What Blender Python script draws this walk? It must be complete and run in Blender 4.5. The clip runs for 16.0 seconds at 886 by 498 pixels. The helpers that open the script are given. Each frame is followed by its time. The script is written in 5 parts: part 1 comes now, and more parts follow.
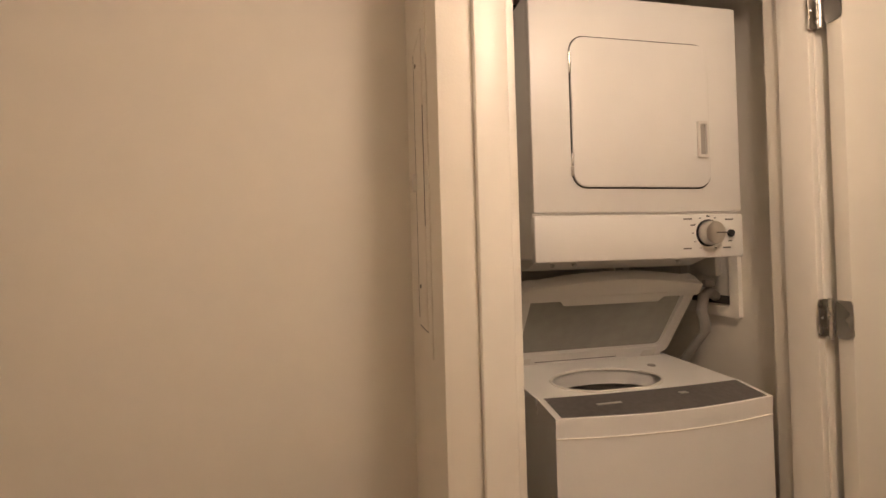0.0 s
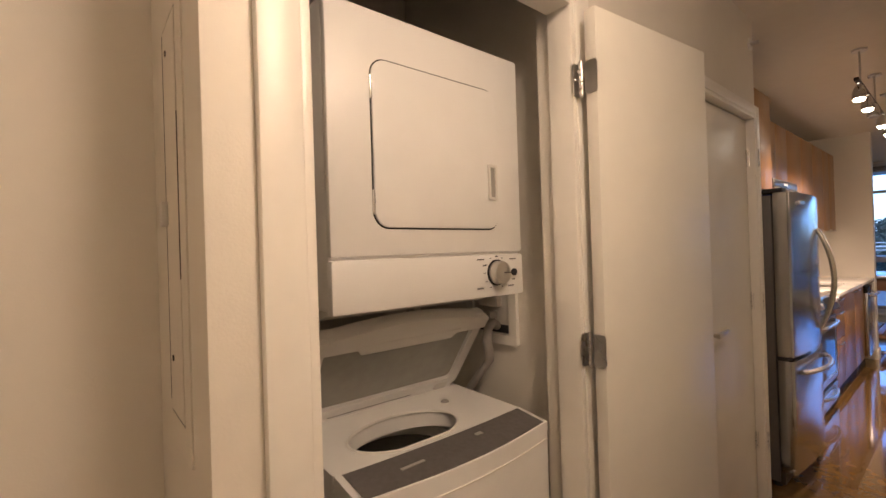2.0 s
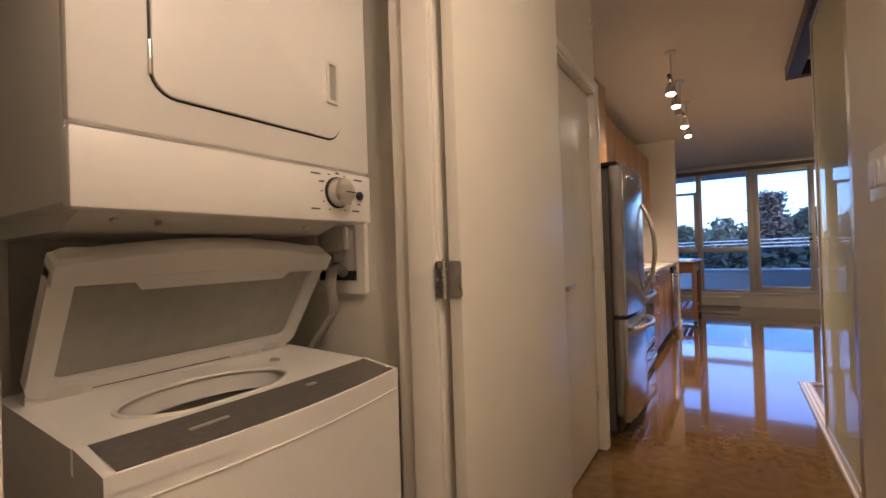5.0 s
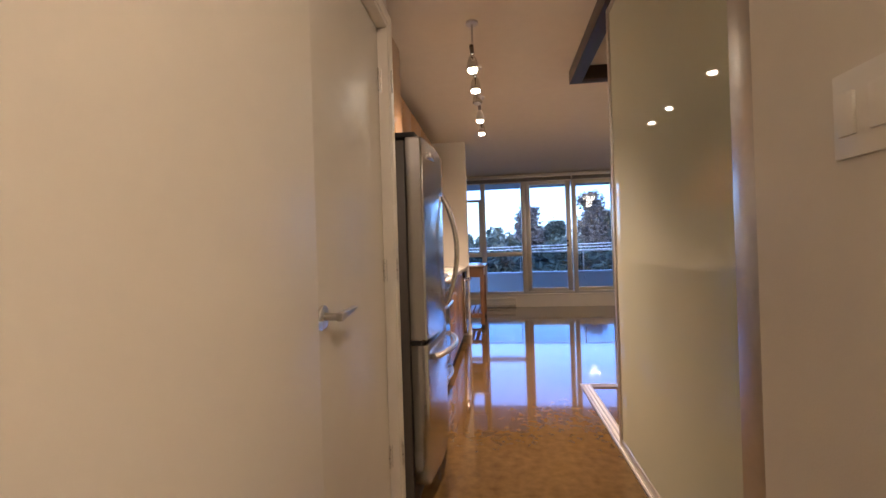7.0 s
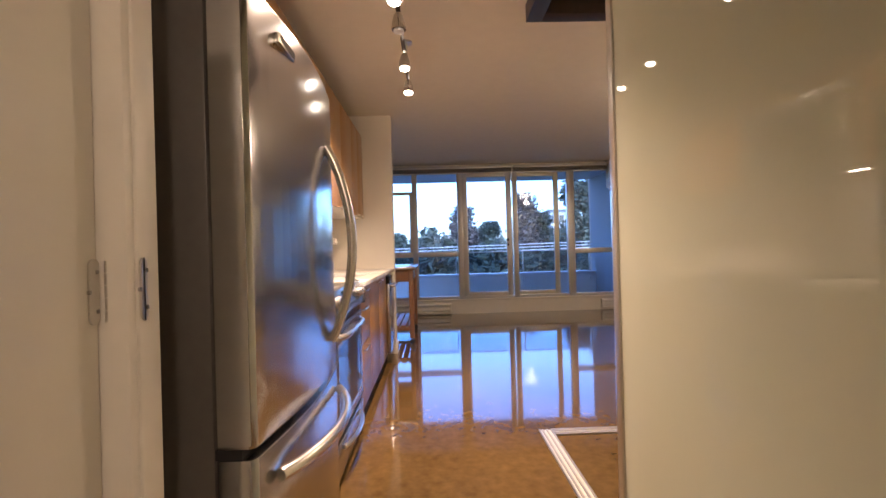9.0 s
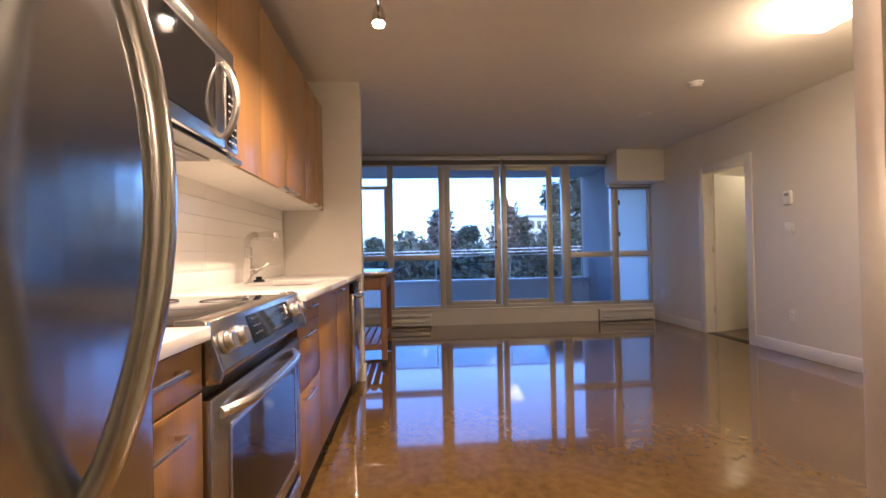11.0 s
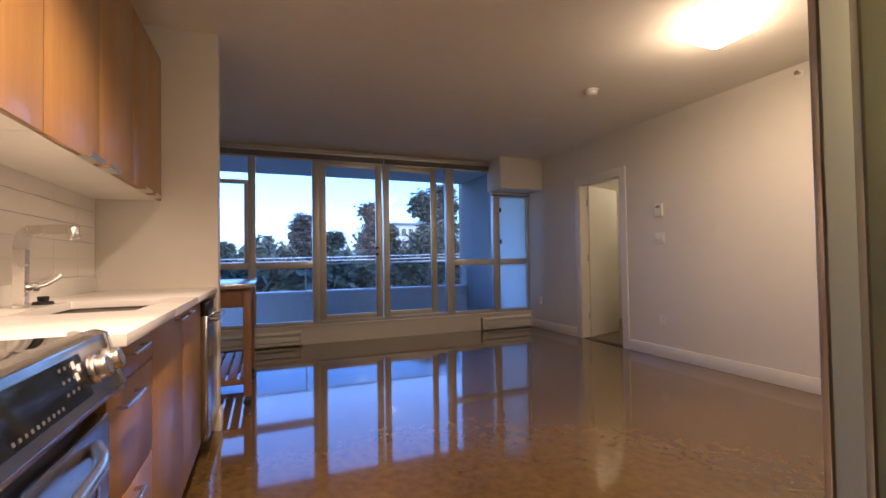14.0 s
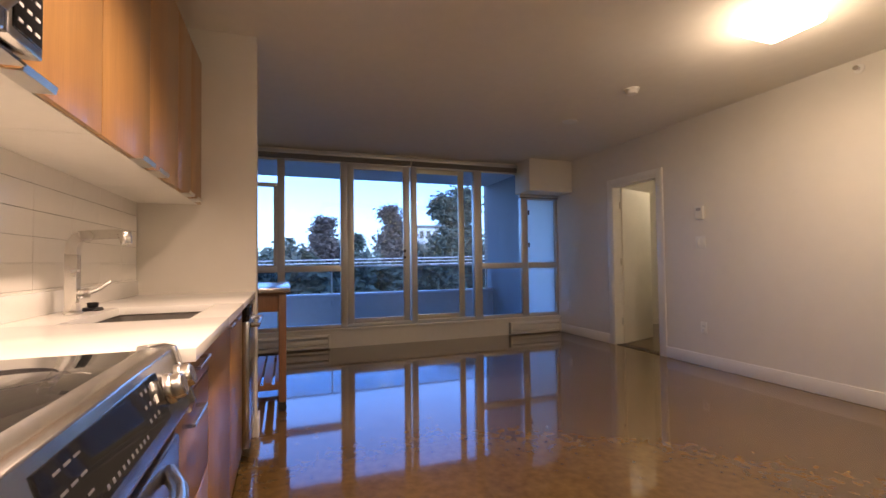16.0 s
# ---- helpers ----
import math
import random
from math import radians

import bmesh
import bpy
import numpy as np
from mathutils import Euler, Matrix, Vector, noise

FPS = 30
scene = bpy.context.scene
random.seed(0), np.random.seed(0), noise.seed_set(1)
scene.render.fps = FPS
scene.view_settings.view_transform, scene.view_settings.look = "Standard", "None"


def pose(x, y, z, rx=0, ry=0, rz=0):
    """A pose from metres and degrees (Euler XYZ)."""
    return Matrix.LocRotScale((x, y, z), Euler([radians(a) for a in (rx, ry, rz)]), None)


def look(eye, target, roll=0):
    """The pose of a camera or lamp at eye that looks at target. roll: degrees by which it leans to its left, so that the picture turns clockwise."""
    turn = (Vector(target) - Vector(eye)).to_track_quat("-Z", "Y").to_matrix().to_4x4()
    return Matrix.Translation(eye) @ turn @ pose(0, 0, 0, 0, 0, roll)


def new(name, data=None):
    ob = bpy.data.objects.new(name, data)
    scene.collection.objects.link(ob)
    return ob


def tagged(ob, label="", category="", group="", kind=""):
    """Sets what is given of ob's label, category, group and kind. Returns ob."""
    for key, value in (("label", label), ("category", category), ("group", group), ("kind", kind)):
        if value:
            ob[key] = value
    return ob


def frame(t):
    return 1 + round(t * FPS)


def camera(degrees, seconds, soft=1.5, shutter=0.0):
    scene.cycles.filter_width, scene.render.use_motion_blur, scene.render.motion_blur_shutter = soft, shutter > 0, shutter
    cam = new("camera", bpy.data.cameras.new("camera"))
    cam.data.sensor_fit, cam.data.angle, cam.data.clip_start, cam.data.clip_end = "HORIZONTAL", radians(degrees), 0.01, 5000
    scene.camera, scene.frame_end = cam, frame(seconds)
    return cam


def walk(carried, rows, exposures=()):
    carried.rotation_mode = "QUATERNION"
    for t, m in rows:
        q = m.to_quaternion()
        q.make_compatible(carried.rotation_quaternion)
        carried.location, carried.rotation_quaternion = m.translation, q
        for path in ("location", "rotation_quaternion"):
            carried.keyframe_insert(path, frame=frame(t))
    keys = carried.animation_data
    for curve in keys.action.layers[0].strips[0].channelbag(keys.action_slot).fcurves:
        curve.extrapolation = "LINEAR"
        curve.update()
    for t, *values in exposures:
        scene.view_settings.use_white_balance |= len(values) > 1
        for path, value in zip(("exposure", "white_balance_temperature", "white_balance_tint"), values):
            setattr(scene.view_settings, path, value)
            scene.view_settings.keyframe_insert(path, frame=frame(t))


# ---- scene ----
cam = camera(90.4, 16.0)
PATH = [
    (0, (0.368, 0.55, 1.287), (0.763, 2.51, 1.31), -1.6),
    (0.5, (0.398, 0.638, 1.346), (1.106, 2.508, 1.349), -1.9),
    (1, (0.395, 0.691, 1.379), (1.363, 2.44, 1.388), -1.8),
    (1.5, (0.402, 0.711, 1.401), (1.532, 2.361, 1.406), -1.8),
    (2, (0.402, 0.729, 1.397), (1.681, 2.267, 1.406), -1.8),
    (2.5, (0.416, 0.736, 1.386), (1.819, 2.161, 1.394), -1.8),
    (3, (0.423, 0.736, 1.367), (1.911, 2.073, 1.368), -1.7),
    (3.2, (0.414, 0.74, 1.365), (1.935, 2.038, 1.345), -1.4),
    (5.3, (0.703, 0.876, 1.136), (2.416, 1.908, 1.156), -1.8),
    (5.5, (0.83, 0.917, 1.124), (2.578, 1.888, 1.142), -1.6),
    (6, (1.08, 0.982, 1.137), (2.941, 1.715, 1.153), -1.7),
    (6.5, (1.287, 1.04, 1.157), (3.241, 1.47, 1.169), -1.9),
    (7, (1.47, 1.04, 1.146), (3.454, 1.29, 1.155), -1.8),
    (7.5, (1.718, 0.998, 1.148), (3.709, 1.185, 1.157), -1.7),
    (8, (1.988, 0.994, 1.132), (3.984, 1.121, 1.139), -1.6),
    (8.5, (2.258, 1.015, 1.122), (4.257, 1.049, 1.129), -1.8),
    (9, (2.562, 1.017, 1.121), (4.561, 0.972, 1.125), -1.6),
    (11.3, (3.594, 1.028, 1.085), (5.584, 0.832, 1.121), -0.9),
    (11.5, (3.634, 1.052, 1.096), (5.615, 0.779, 1.133), -0.9),
    (12, (3.72, 1.095, 1.11), (5.65, 0.571, 1.151), -1.0),
    (12.5, (3.786, 1.133, 1.106), (5.656, 0.426, 1.149), -1.0),
    (13, (3.897, 1.142, 1.095), (5.752, 0.394, 1.139), -1.0),
    (13.5, (4.063, 1.146, 1.087), (5.916, 0.395, 1.133), -0.9),
    (14, (4.156, 1.157, 1.092), (6.01, 0.41, 1.139), -0.9),
    (14.5, (4.206, 1.188, 1.104), (6.064, 0.449, 1.155), -0.8),
    (15, (4.238, 1.218, 1.106), (6.102, 0.494, 1.16), -0.8),
    (15.5, (4.27, 1.245, 1.106), (6.141, 0.541, 1.162), -0.8),
    (16, (4.291, 1.273, 1.112), (6.173, 0.597, 1.17), -0.7),
]
walk(cam, [(t, look(eye, target, roll)) for t, eye, target, roll in PATH], exposures=((0, 1.9), (5, 1.85), (6, 1.95), (7, 2.2), (9, 2.35), (11.3, 2.15), (12, 2.05), (16, 1.85)))

# ---- world and large lights ----
world = bpy.data.worlds.new("dusk_sky")
scene.world = world
world.use_nodes = True
wn = world.node_tree
sky = wn.nodes.new("ShaderNodeTexSky")
sky.sky_type, sky.sun_disc = "NISHITA", False
sky.sun_elevation, sky.sun_rotation = radians(32), radians(250)
sky.air_density, sky.dust_density, sky.ozone_density = 1.0, 1.5, 4.0
wn.nodes["Background"].inputs["Strength"].default_value = 0.15
dusk = wn.nodes.new("ShaderNodeMix")
dusk.data_type, dusk.blend_type = "RGBA", "MULTIPLY"
dusk.inputs[0].default_value = 1.0
dusk.inputs[7].default_value = (0.96, 1.06, 1.40, 1)
wn.links.new(sky.outputs["Color"], dusk.inputs[6])
wn.links.new(dusk.outputs[2], wn.nodes["Background"].inputs["Color"])

sun = new("sun", bpy.data.lights.new("sun", "SUN"))
sun.data.energy, sun.data.angle, sun.data.color = 0.5, radians(20), (1.0, 0.93, 0.85)
sun.matrix_world = look((-30, -8, 12), (0, 0, 0))

WARM = (1.0, 0.70, 0.525)


def area_lamp(name, at, target, sx, sy, watts, colour=WARM):
    d = bpy.data.lights.new(name, "AREA")
    d.shape, d.size, d.size_y, d.energy, d.color = "RECTANGLE", sx, sy, watts, colour
    ob = new(name, d)
    ob.matrix_world = look(at, target)
    return ob


def point_lamp(name, at, watts, radius=0.03, colour=WARM):
    d = bpy.data.lights.new(name, "POINT")
    d.energy, d.shadow_soft_size, d.color = watts, radius, colour
    ob = new(name, d)
    ob.location = at
    return ob


LAMP_LIVING = (6.08, -1.58)
LAMP_HALL = (0.86, 0.46)
TRACK_X = (4.24, 4.60, 4.87, 5.35, 5.78)
TRACK_Y, TRACK_Z = 1.165, 2.27
point_lamp("living_lamp_light", (*LAMP_LIVING, 2.36), 4.2, 0.09)
area_lamp("living_lamp_glow", (*LAMP_LIVING, 2.48), (*LAMP_LIVING, 0), 0.30, 0.30, 4.6)
point_lamp("hall_lamp_light", (*LAMP_HALL, 2.42), 7.6, 0.12, (1.0, 0.71, 0.59))
for n, x in enumerate(TRACK_X):
    if n != 2:
        d = bpy.data.lights.new("track_spot", "SPOT")
        d.energy, d.spot_size, d.spot_blend, d.shadow_soft_size, d.color = 17, radians(135), 0.8, 0.025, WARM
        new("track_spot", d).matrix_world = look((x, TRACK_Y, TRACK_Z - 0.03), (x + 0.15, TRACK_Y + 0.25, 0))
area_lamp("hood_light", (4.72, 1.88, 1.462), (4.72, 1.95, 0), 0.10, 0.05, 1.2)
point_lamp("bedroom_lamp_light", (8.75, -4.1, 2.42), 0.6, 0.07)

# ---- materials ----
def mat(name, base, rough=0.5, metal=0.0, vary=0.12, scale=6.0, bump=0.0, bump_scale=60.0, coat=0.0, stretch=(1, 1, 1), second=None, spec=0.5):
    m = bpy.data.materials.new(name)
    m.use_nodes = True
    nt = m.node_tree
    b = nt.nodes["Principled BSDF"]
    b.inputs["Roughness"].default_value, b.inputs["Metallic"].default_value = rough, metal
    b.inputs["Coat Weight"].default_value, b.inputs["Coat Roughness"].default_value = coat, 0.025
    b.inputs["Specular IOR Level"].default_value = spec
    tc, mp = nt.nodes.new("ShaderNodeTexCoord"), nt.nodes.new("ShaderNodeMapping")
    mp.inputs["Scale"].default_value = stretch
    nt.links.new(tc.outputs["Object"], mp.inputs["Vector"])
    big, fine = nt.nodes.new("ShaderNodeTexNoise"), nt.nodes.new("ShaderNodeTexNoise")
    big.inputs["Scale"].default_value, big.inputs["Detail"].default_value = scale * 0.3, 5
    fine.inputs["Scale"].default_value, fine.inputs["Detail"].default_value = scale * 5, 4
    mix, ramp = nt.nodes.new("ShaderNodeMath"), nt.nodes.new("ShaderNodeValToRGB")
    mix.operation = "MULTIPLY_ADD"
    mix.inputs[1].default_value = 0.45
    for n in (big, fine):
        nt.links.new(mp.outputs["Vector"], n.inputs["Vector"])
    nt.links.new(fine.outputs["Fac"], mix.inputs[0])
    half = nt.nodes.new("ShaderNodeMath")
    half.operation = "MULTIPLY"
    half.inputs[1].default_value = 0.55
    nt.links.new(big.outputs["Fac"], half.inputs[0])
    nt.links.new(half.outputs[0], mix.inputs[2])
    lo = second or tuple(c * (1 - vary) for c in base)
    hi = tuple(min(1, c * (1 + vary * 0.6)) for c in base)
    ramp.color_ramp.elements[0].position, ramp.color_ramp.elements[1].position = 0.32, 0.68
    ramp.color_ramp.elements[0].color, ramp.color_ramp.elements[1].color = (*lo, 1), (*hi, 1)
    nt.links.new(mix.outputs[0], ramp.inputs["Fac"])
    nt.links.new(ramp.outputs["Color"], b.inputs["Base Color"])
    rr = nt.nodes.new("ShaderNodeMapRange")
    rr.inputs["To Min"].default_value, rr.inputs["To Max"].default_value = rough * 0.85, min(1, rough * 1.2)
    nt.links.new(big.outputs["Fac"], rr.inputs["Value"])
    nt.links.new(rr.outputs["Result"], b.inputs["Roughness"])
    if bump:
        bn, bt = nt.nodes.new("ShaderNodeBump"), nt.nodes.new("ShaderNodeTexNoise")
        bt.inputs["Scale"].default_value, bt.inputs["Detail"].default_value = bump_scale, 3
        bn.inputs["Strength"].default_value, bn.inputs["Distance"].default_value = bump, 0.01
        nt.links.new(mp.outputs["Vector"], bt.inputs["Vector"])
        nt.links.new(bt.outputs["Fac"], bn.inputs["Height"])
        nt.links.new(bn.outputs["Normal"], b.inputs["Normal"])
    return m


def glass_mat(name, tint, rough=0.0, weight=0.12):
    """Thin clear pane: mostly see-through, with a share of mirror reflection."""
    m = bpy.data.materials.new(name)
    m.use_nodes = True
    nt = m.node_tree
    nt.nodes.remove(nt.nodes["Principled BSDF"])
    tr, gl, mx, fr = (nt.nodes.new(k) for k in ("ShaderNodeBsdfTransparent", "ShaderNodeBsdfGlossy", "ShaderNodeMixShader", "ShaderNodeFresnel"))
    fr.inputs["IOR"].default_value = 1.45
    tr.inputs["Color"].default_value, gl.inputs["Roughness"].default_value = (*tint, 1), rough
    nt.links.new(fr.outputs[0], mx.inputs[0])
    nt.links.new(tr.outputs[0], mx.inputs[1])
    nt.links.new(gl.outputs[0], mx.inputs[2])
    nt.links.new(mx.outputs[0], nt.nodes["Material Output"].inputs["Surface"])
    return m


def glow_mat(name, colour, strength):
    m = bpy.data.materials.new(name)
    m.use_nodes = True
    b = m.node_tree.nodes["Principled BSDF"]
    b.inputs["Base Color"].default_value = (*colour, 1)
    b.inputs["Emission Color"].default_value, b.inputs["Emission Strength"].default_value = (*colour, 1), strength
    return m


WALL = mat("painted_wall", (0.74, 0.70, 0.62), 0.55, vary=0.035, scale=1.5, bump=0.06, bump_scale=220)
CEIL = mat("ceiling_paint", (0.78, 0.74, 0.65), 0.9, vary=0.04, scale=2, bump=0.15, bump_scale=160)
TRIM = mat("trim_paint", (0.82, 0.79, 0.72), 0.35, vary=0.04, scale=3)
DOOR = mat("door_paint", (0.80, 0.77, 0.69), 0.38, vary=0.05, scale=1.2, bump=0.03, bump_scale=90)
CONCRETE = mat("polished_concrete", (0.19, 0.114, 0.039), 0.07, vary=0.2, scale=3.6, bump=0.003, bump_scale=4, second=(0.090, 0.053, 0.020), coat=0.45, spec=0.5)
ENAMEL = mat("white_enamel", (0.80, 0.79, 0.76), 0.36, vary=0.03, scale=2, bump=0.015, bump_scale=120)
ENAMEL_DULL = mat("white_plastic", (0.72, 0.70, 0.65), 0.45, vary=0.05, scale=8)
LIDGREY = mat("smoked_lid_glass", (0.40, 0.40, 0.36), 0.25, vary=0.12, scale=5)
PANELGREY = mat("grey_control_panel", (0.13, 0.12, 0.115), 0.22, vary=0.2, scale=14)
DARK = mat("dark_rubber_and_shade", (0.02, 0.02, 0.021), 0.6, vary=0.2)
HOSE = mat("grey_hose", (0.35, 0.33, 0.30), 0.5, vary=0.1)
STEEL = mat("brushed_steel", (0.53, 0.53, 0.53), 0.17, 1.0, vary=0.05, scale=6, stretch=(1, 1, 14))
STEEL_H = mat("brushed_steel_sideways", (0.56, 0.55, 0.53), 0.24, 1.0, vary=0.05, scale=6, stretch=(14, 1, 1))
CHROME = mat("satin_nickel", (0.66, 0.64, 0.60), 0.27, 1.0, vary=0.05)
ALU = mat("window_aluminium", (0.60, 0.60, 0.59), 0.42, 0.6, vary=0.05, scale=9)
ALU_WARM = mat("door_track_aluminium", (0.62, 0.59, 0.54), 0.34, 0.8, vary=0.06, scale=9)
BRONZE = mat("dark_bronze_metal", (0.075, 0.06, 0.05), 0.35, 0.6, vary=0.15)
GREYSIDE = mat("dark_grey_fridge_side", (0.12, 0.11, 0.10), 0.4, vary=0.12, scale=10, bump=0.05, bump_scale=300)
WOOD = mat("wood_veneer", (0.37, 0.205, 0.072), 0.34, vary=0.15, scale=9, stretch=(9, 9, 0.22), second=(0.27, 0.138, 0.046), coat=0.15)
CARTWOOD = mat("cart_wood", (0.24, 0.12, 0.06), 0.42, vary=0.25, scale=6, stretch=(6, 6, 0.5))
QUARTZ = mat("white_quartz", (0.84, 0.82, 0.77), 0.16, vary=0.03, scale=20)
TILE = mat("white_glazed_tile", (0.82, 0.79, 0.73), 0.12, vary=0.025, scale=3)
GROUT = mat("grout", (0.80, 0.77, 0.71), 0.85, vary=0.08)
BLACKGLASS = mat("black_glass", (0.012, 0.012, 0.013), 0.05, vary=0.1)
FROST = mat("backed_frosted_glass", (0.82, 0.84, 0.70), 0.55, vary=0.02, scale=1, coat=1.0, spec=0.1)
FROST.node_tree.nodes["Principled BSDF"].inputs["Coat IOR"].default_value = 1.7
FROST.node_tree.nodes["Principled BSDF"].inputs["Coat Roughness"].default_value = 0.008
fn = FROST.node_tree
ft, fx = fn.nodes.new("ShaderNodeBsdfTranslucent"), fn.nodes.new("ShaderNodeMixShader")
ft.inputs["Color"].default_value = (0.93, 0.94, 0.84, 1)
fx.inputs[0].default_value = 0.45
fn.links.new(fn.nodes["Principled BSDF"].outputs[0], fx.inputs[1])
fn.links.new(ft.outputs[0], fx.inputs[2])
fn.links.new(fx.outputs[0], fn.nodes["Material Output"].inputs["Surface"])
PLASTIC = mat("white_device_plastic", (0.80, 0.78, 0.72), 0.35, vary=0.03)
INK = mat("grey_print", (0.10, 0.10, 0.10), 0.5, vary=0.1)
KEYINK = mat("dim_key_print", (0.12, 0.12, 0.125), 0.5, vary=0.1)
SILVERINK = mat("light_print", (0.55, 0.55, 0.55), 0.5, vary=0.1)
BLIND = mat("blind_slats", (0.22, 0.21, 0.20), 0.5, vary=0.12, scale=20)
BLUESLAB = mat("plain_blue", (0.03, 0.10, 0.45), 0.3, vary=0.15)
PANE = glass_mat("clear_pane", (0.78, 0.88, 1.0))
MILKPANE = bpy.data.materials.new("milky_pane")
MILKPANE.use_nodes = True
mn = MILKPANE.node_tree
mt, mx = mn.nodes.new("ShaderNodeBsdfTranslucent"), mn.nodes.new("ShaderNodeMixShader")
mt.inputs["Color"].default_value = (0.80, 0.88, 0.95, 1)
mx.inputs[0].default_value = 0.15
mn.nodes["Principled BSDF"].inputs["Base Color"].default_value = (0.45, 0.50, 0.52, 1)
mn.nodes["Principled BSDF"].inputs["Roughness"].default_value = 0.1
mn.links.new(mt.outputs[0], mx.inputs[1])
mn.links.new(mn.nodes["Principled BSDF"].outputs[0], mx.inputs[2])
mn.links.new(mx.outputs[0], mn.nodes["Material Output"].inputs["Surface"])
RAILGLASS = glass_mat("balcony_rail_glass", (0.62, 0.72, 0.80))
BALCONY = mat("balcony_concrete", (0.62, 0.62, 0.61), 0.85, vary=0.14, scale=4, bump=0.2, bump_scale=60)
STUCCO = mat("grey_stucco", (0.30, 0.31, 0.32), 0.9, vary=0.1, scale=6, bump=0.3, bump_scale=120)
BRICKM = mat("buff_brick", (0.42, 0.33, 0.26), 0.85, vary=0.2, scale=14, bump=0.2, bump_scale=90)
CAPM = mat("metal_parapet_cap", (0.70, 0.72, 0.74), 0.3, 0.3, vary=0.06)
LEAF = mat("dark_foliage", (0.075, 0.095, 0.070), 0.7, vary=0.5, scale=3)
LEAF_RED = mat("reddish_foliage", (0.105, 0.085, 0.075), 0.7, vary=0.45, scale=3)
BARK = mat("bark", (0.07, 0.055, 0.045), 0.9, vary=0.3, scale=9, bump=0.5, bump_scale=30)
GRASS = mat("ground_cover", (0.05, 0.06, 0.045), 0.95, vary=0.4, scale=0.6)
HOUSE = mat("pale_far_render", (0.50, 0.50, 0.48), 0.9, vary=0.08)
ROOFM = mat("far_roofing", (0.16, 0.16, 0.17), 0.9, vary=0.15)
LAMPGLOW = glow_mat("lit_lamp_diffuser", (1.0, 0.84, 0.60), 5.0)
BULBGLOW = glow_mat("lit_bulb", (1.0, 0.88, 0.74), 14.0)
HOODGLOW = glow_mat("hood_bulb", (1.0, 0.86, 0.70), 4.0)

# ---- builders ----
ORIGIN = {}


def thing(name, at, label="", category="", group="", kind=""):
    ob = new(name)
    ob.empty_display_size = 0.1
    ob.location = at
    ORIGIN[ob] = Vector(at)
    return tagged(ob, label, category, group, kind)


def finish(name, bm, material, smooth):
    me = bpy.data.meshes.new(name)
    bmesh.ops.recalc_face_normals(bm, faces=bm.faces)
    bm.to_mesh(me)
    bm.free()
    me.materials.append(material)
    if smooth:
        for p in me.polygons:
            p.use_smooth = True
        me.set_sharp_from_angle(angle=radians(35))
    return me


def part(name, bm, material, parent, label="", smooth=True):
    """One mesh under a thing or a part; bm is in world metres."""
    o = ORIGIN[parent]
    bmesh.ops.translate(bm, verts=bm.verts, vec=-o)
    ob = new(name, finish(name, bm, material, smooth))
    ob.parent = parent
    ORIGIN[ob] = o
    return tagged(ob, label)


def whole(name, bm, material, label="", category="", group="", kind="", smooth=True):
    """A top-level thing or piece of the setting that is one mesh."""
    ob = new(name, finish(name, bm, material, smooth))
    ORIGIN[ob] = Vector((0, 0, 0))
    return tagged(ob, label, category, group, kind)


def box(x0, x1, y0, y1, z0, z1, bevel=0.0, seg=2, bm=None):
    out = bm or bmesh.new()
    sub = bmesh.new()
    bmesh.ops.create_cube(sub, size=1)
    bmesh.ops.scale(sub, verts=sub.verts, vec=(abs(x1 - x0), abs(y1 - y0), abs(z1 - z0)))
    bmesh.ops.translate(sub, verts=sub.verts, vec=((x0 + x1) / 2, (y0 + y1) / 2, (z0 + z1) / 2))
    if bevel:
        bmesh.ops.bevel(sub, geom=sub.edges[:], offset=bevel, segments=seg, profile=0.5, affect="EDGES")
    return merge(out, sub)


def merge(out, sub):
    me = bpy.data.meshes.new("tmp")
    sub.to_mesh(me)
    sub.free()
    out.from_mesh(me)
    bpy.data.meshes.remove(me)
    return out


def cyl(a, b, r, r2=None, seg=20, bm=None, bevel=0.0):
    out = bm or bmesh.new()
    a, b = Vector(a), Vector(b)
    sub = bmesh.new()
    bmesh.ops.create_cone(sub, cap_ends=True, segments=seg, radius1=r, radius2=r if r2 is None else r2, depth=(b - a).length)
    if bevel:
        rim = [e for e in sub.edges if abs(e.verts[0].co.z - e.verts[1].co.z) < 1e-6]
        bmesh.ops.bevel(sub, geom=rim, offset=bevel, segments=2, profile=0.5, affect="EDGES")
    turn = (b - a).to_track_quat("Z", "Y").to_matrix().to_4x4()
    bmesh.ops.transform(sub, matrix=Matrix.Translation((a + b) / 2) @ turn, verts=sub.verts)
    return merge(out, sub)


def tube(points, r, seg=12, bm=None, flat=1.0):
    """A pipe swept along points; flat under 1 squashes it sideways."""
    out = bm or bmesh.new()
    pts = [Vector(p) for p in points]
    rings = []
    side = None
    for i, p in enumerate(pts):
        d = (pts[min(i + 1, len(pts) - 1)] - pts[max(i - 1, 0)]).normalized()
        if side is None:
            side = d.orthogonal().normalized()
        side = (side - d * side.dot(d)).normalized()
        up = d.cross(side)
        rings.append([out.verts.new(p + (side * math.cos(k * math.tau / seg) + up * math.sin(k * math.tau / seg) * flat) * r) for k in range(seg)])
    for a, b in zip(rings, rings[1:]):
        for k in range(seg):
            out.faces.new((a[k], a[(k + 1) % seg], b[(k + 1) % seg], b[k]))
    out.faces.new(rings[0][::-1])
    out.faces.new(rings[-1])
    return out


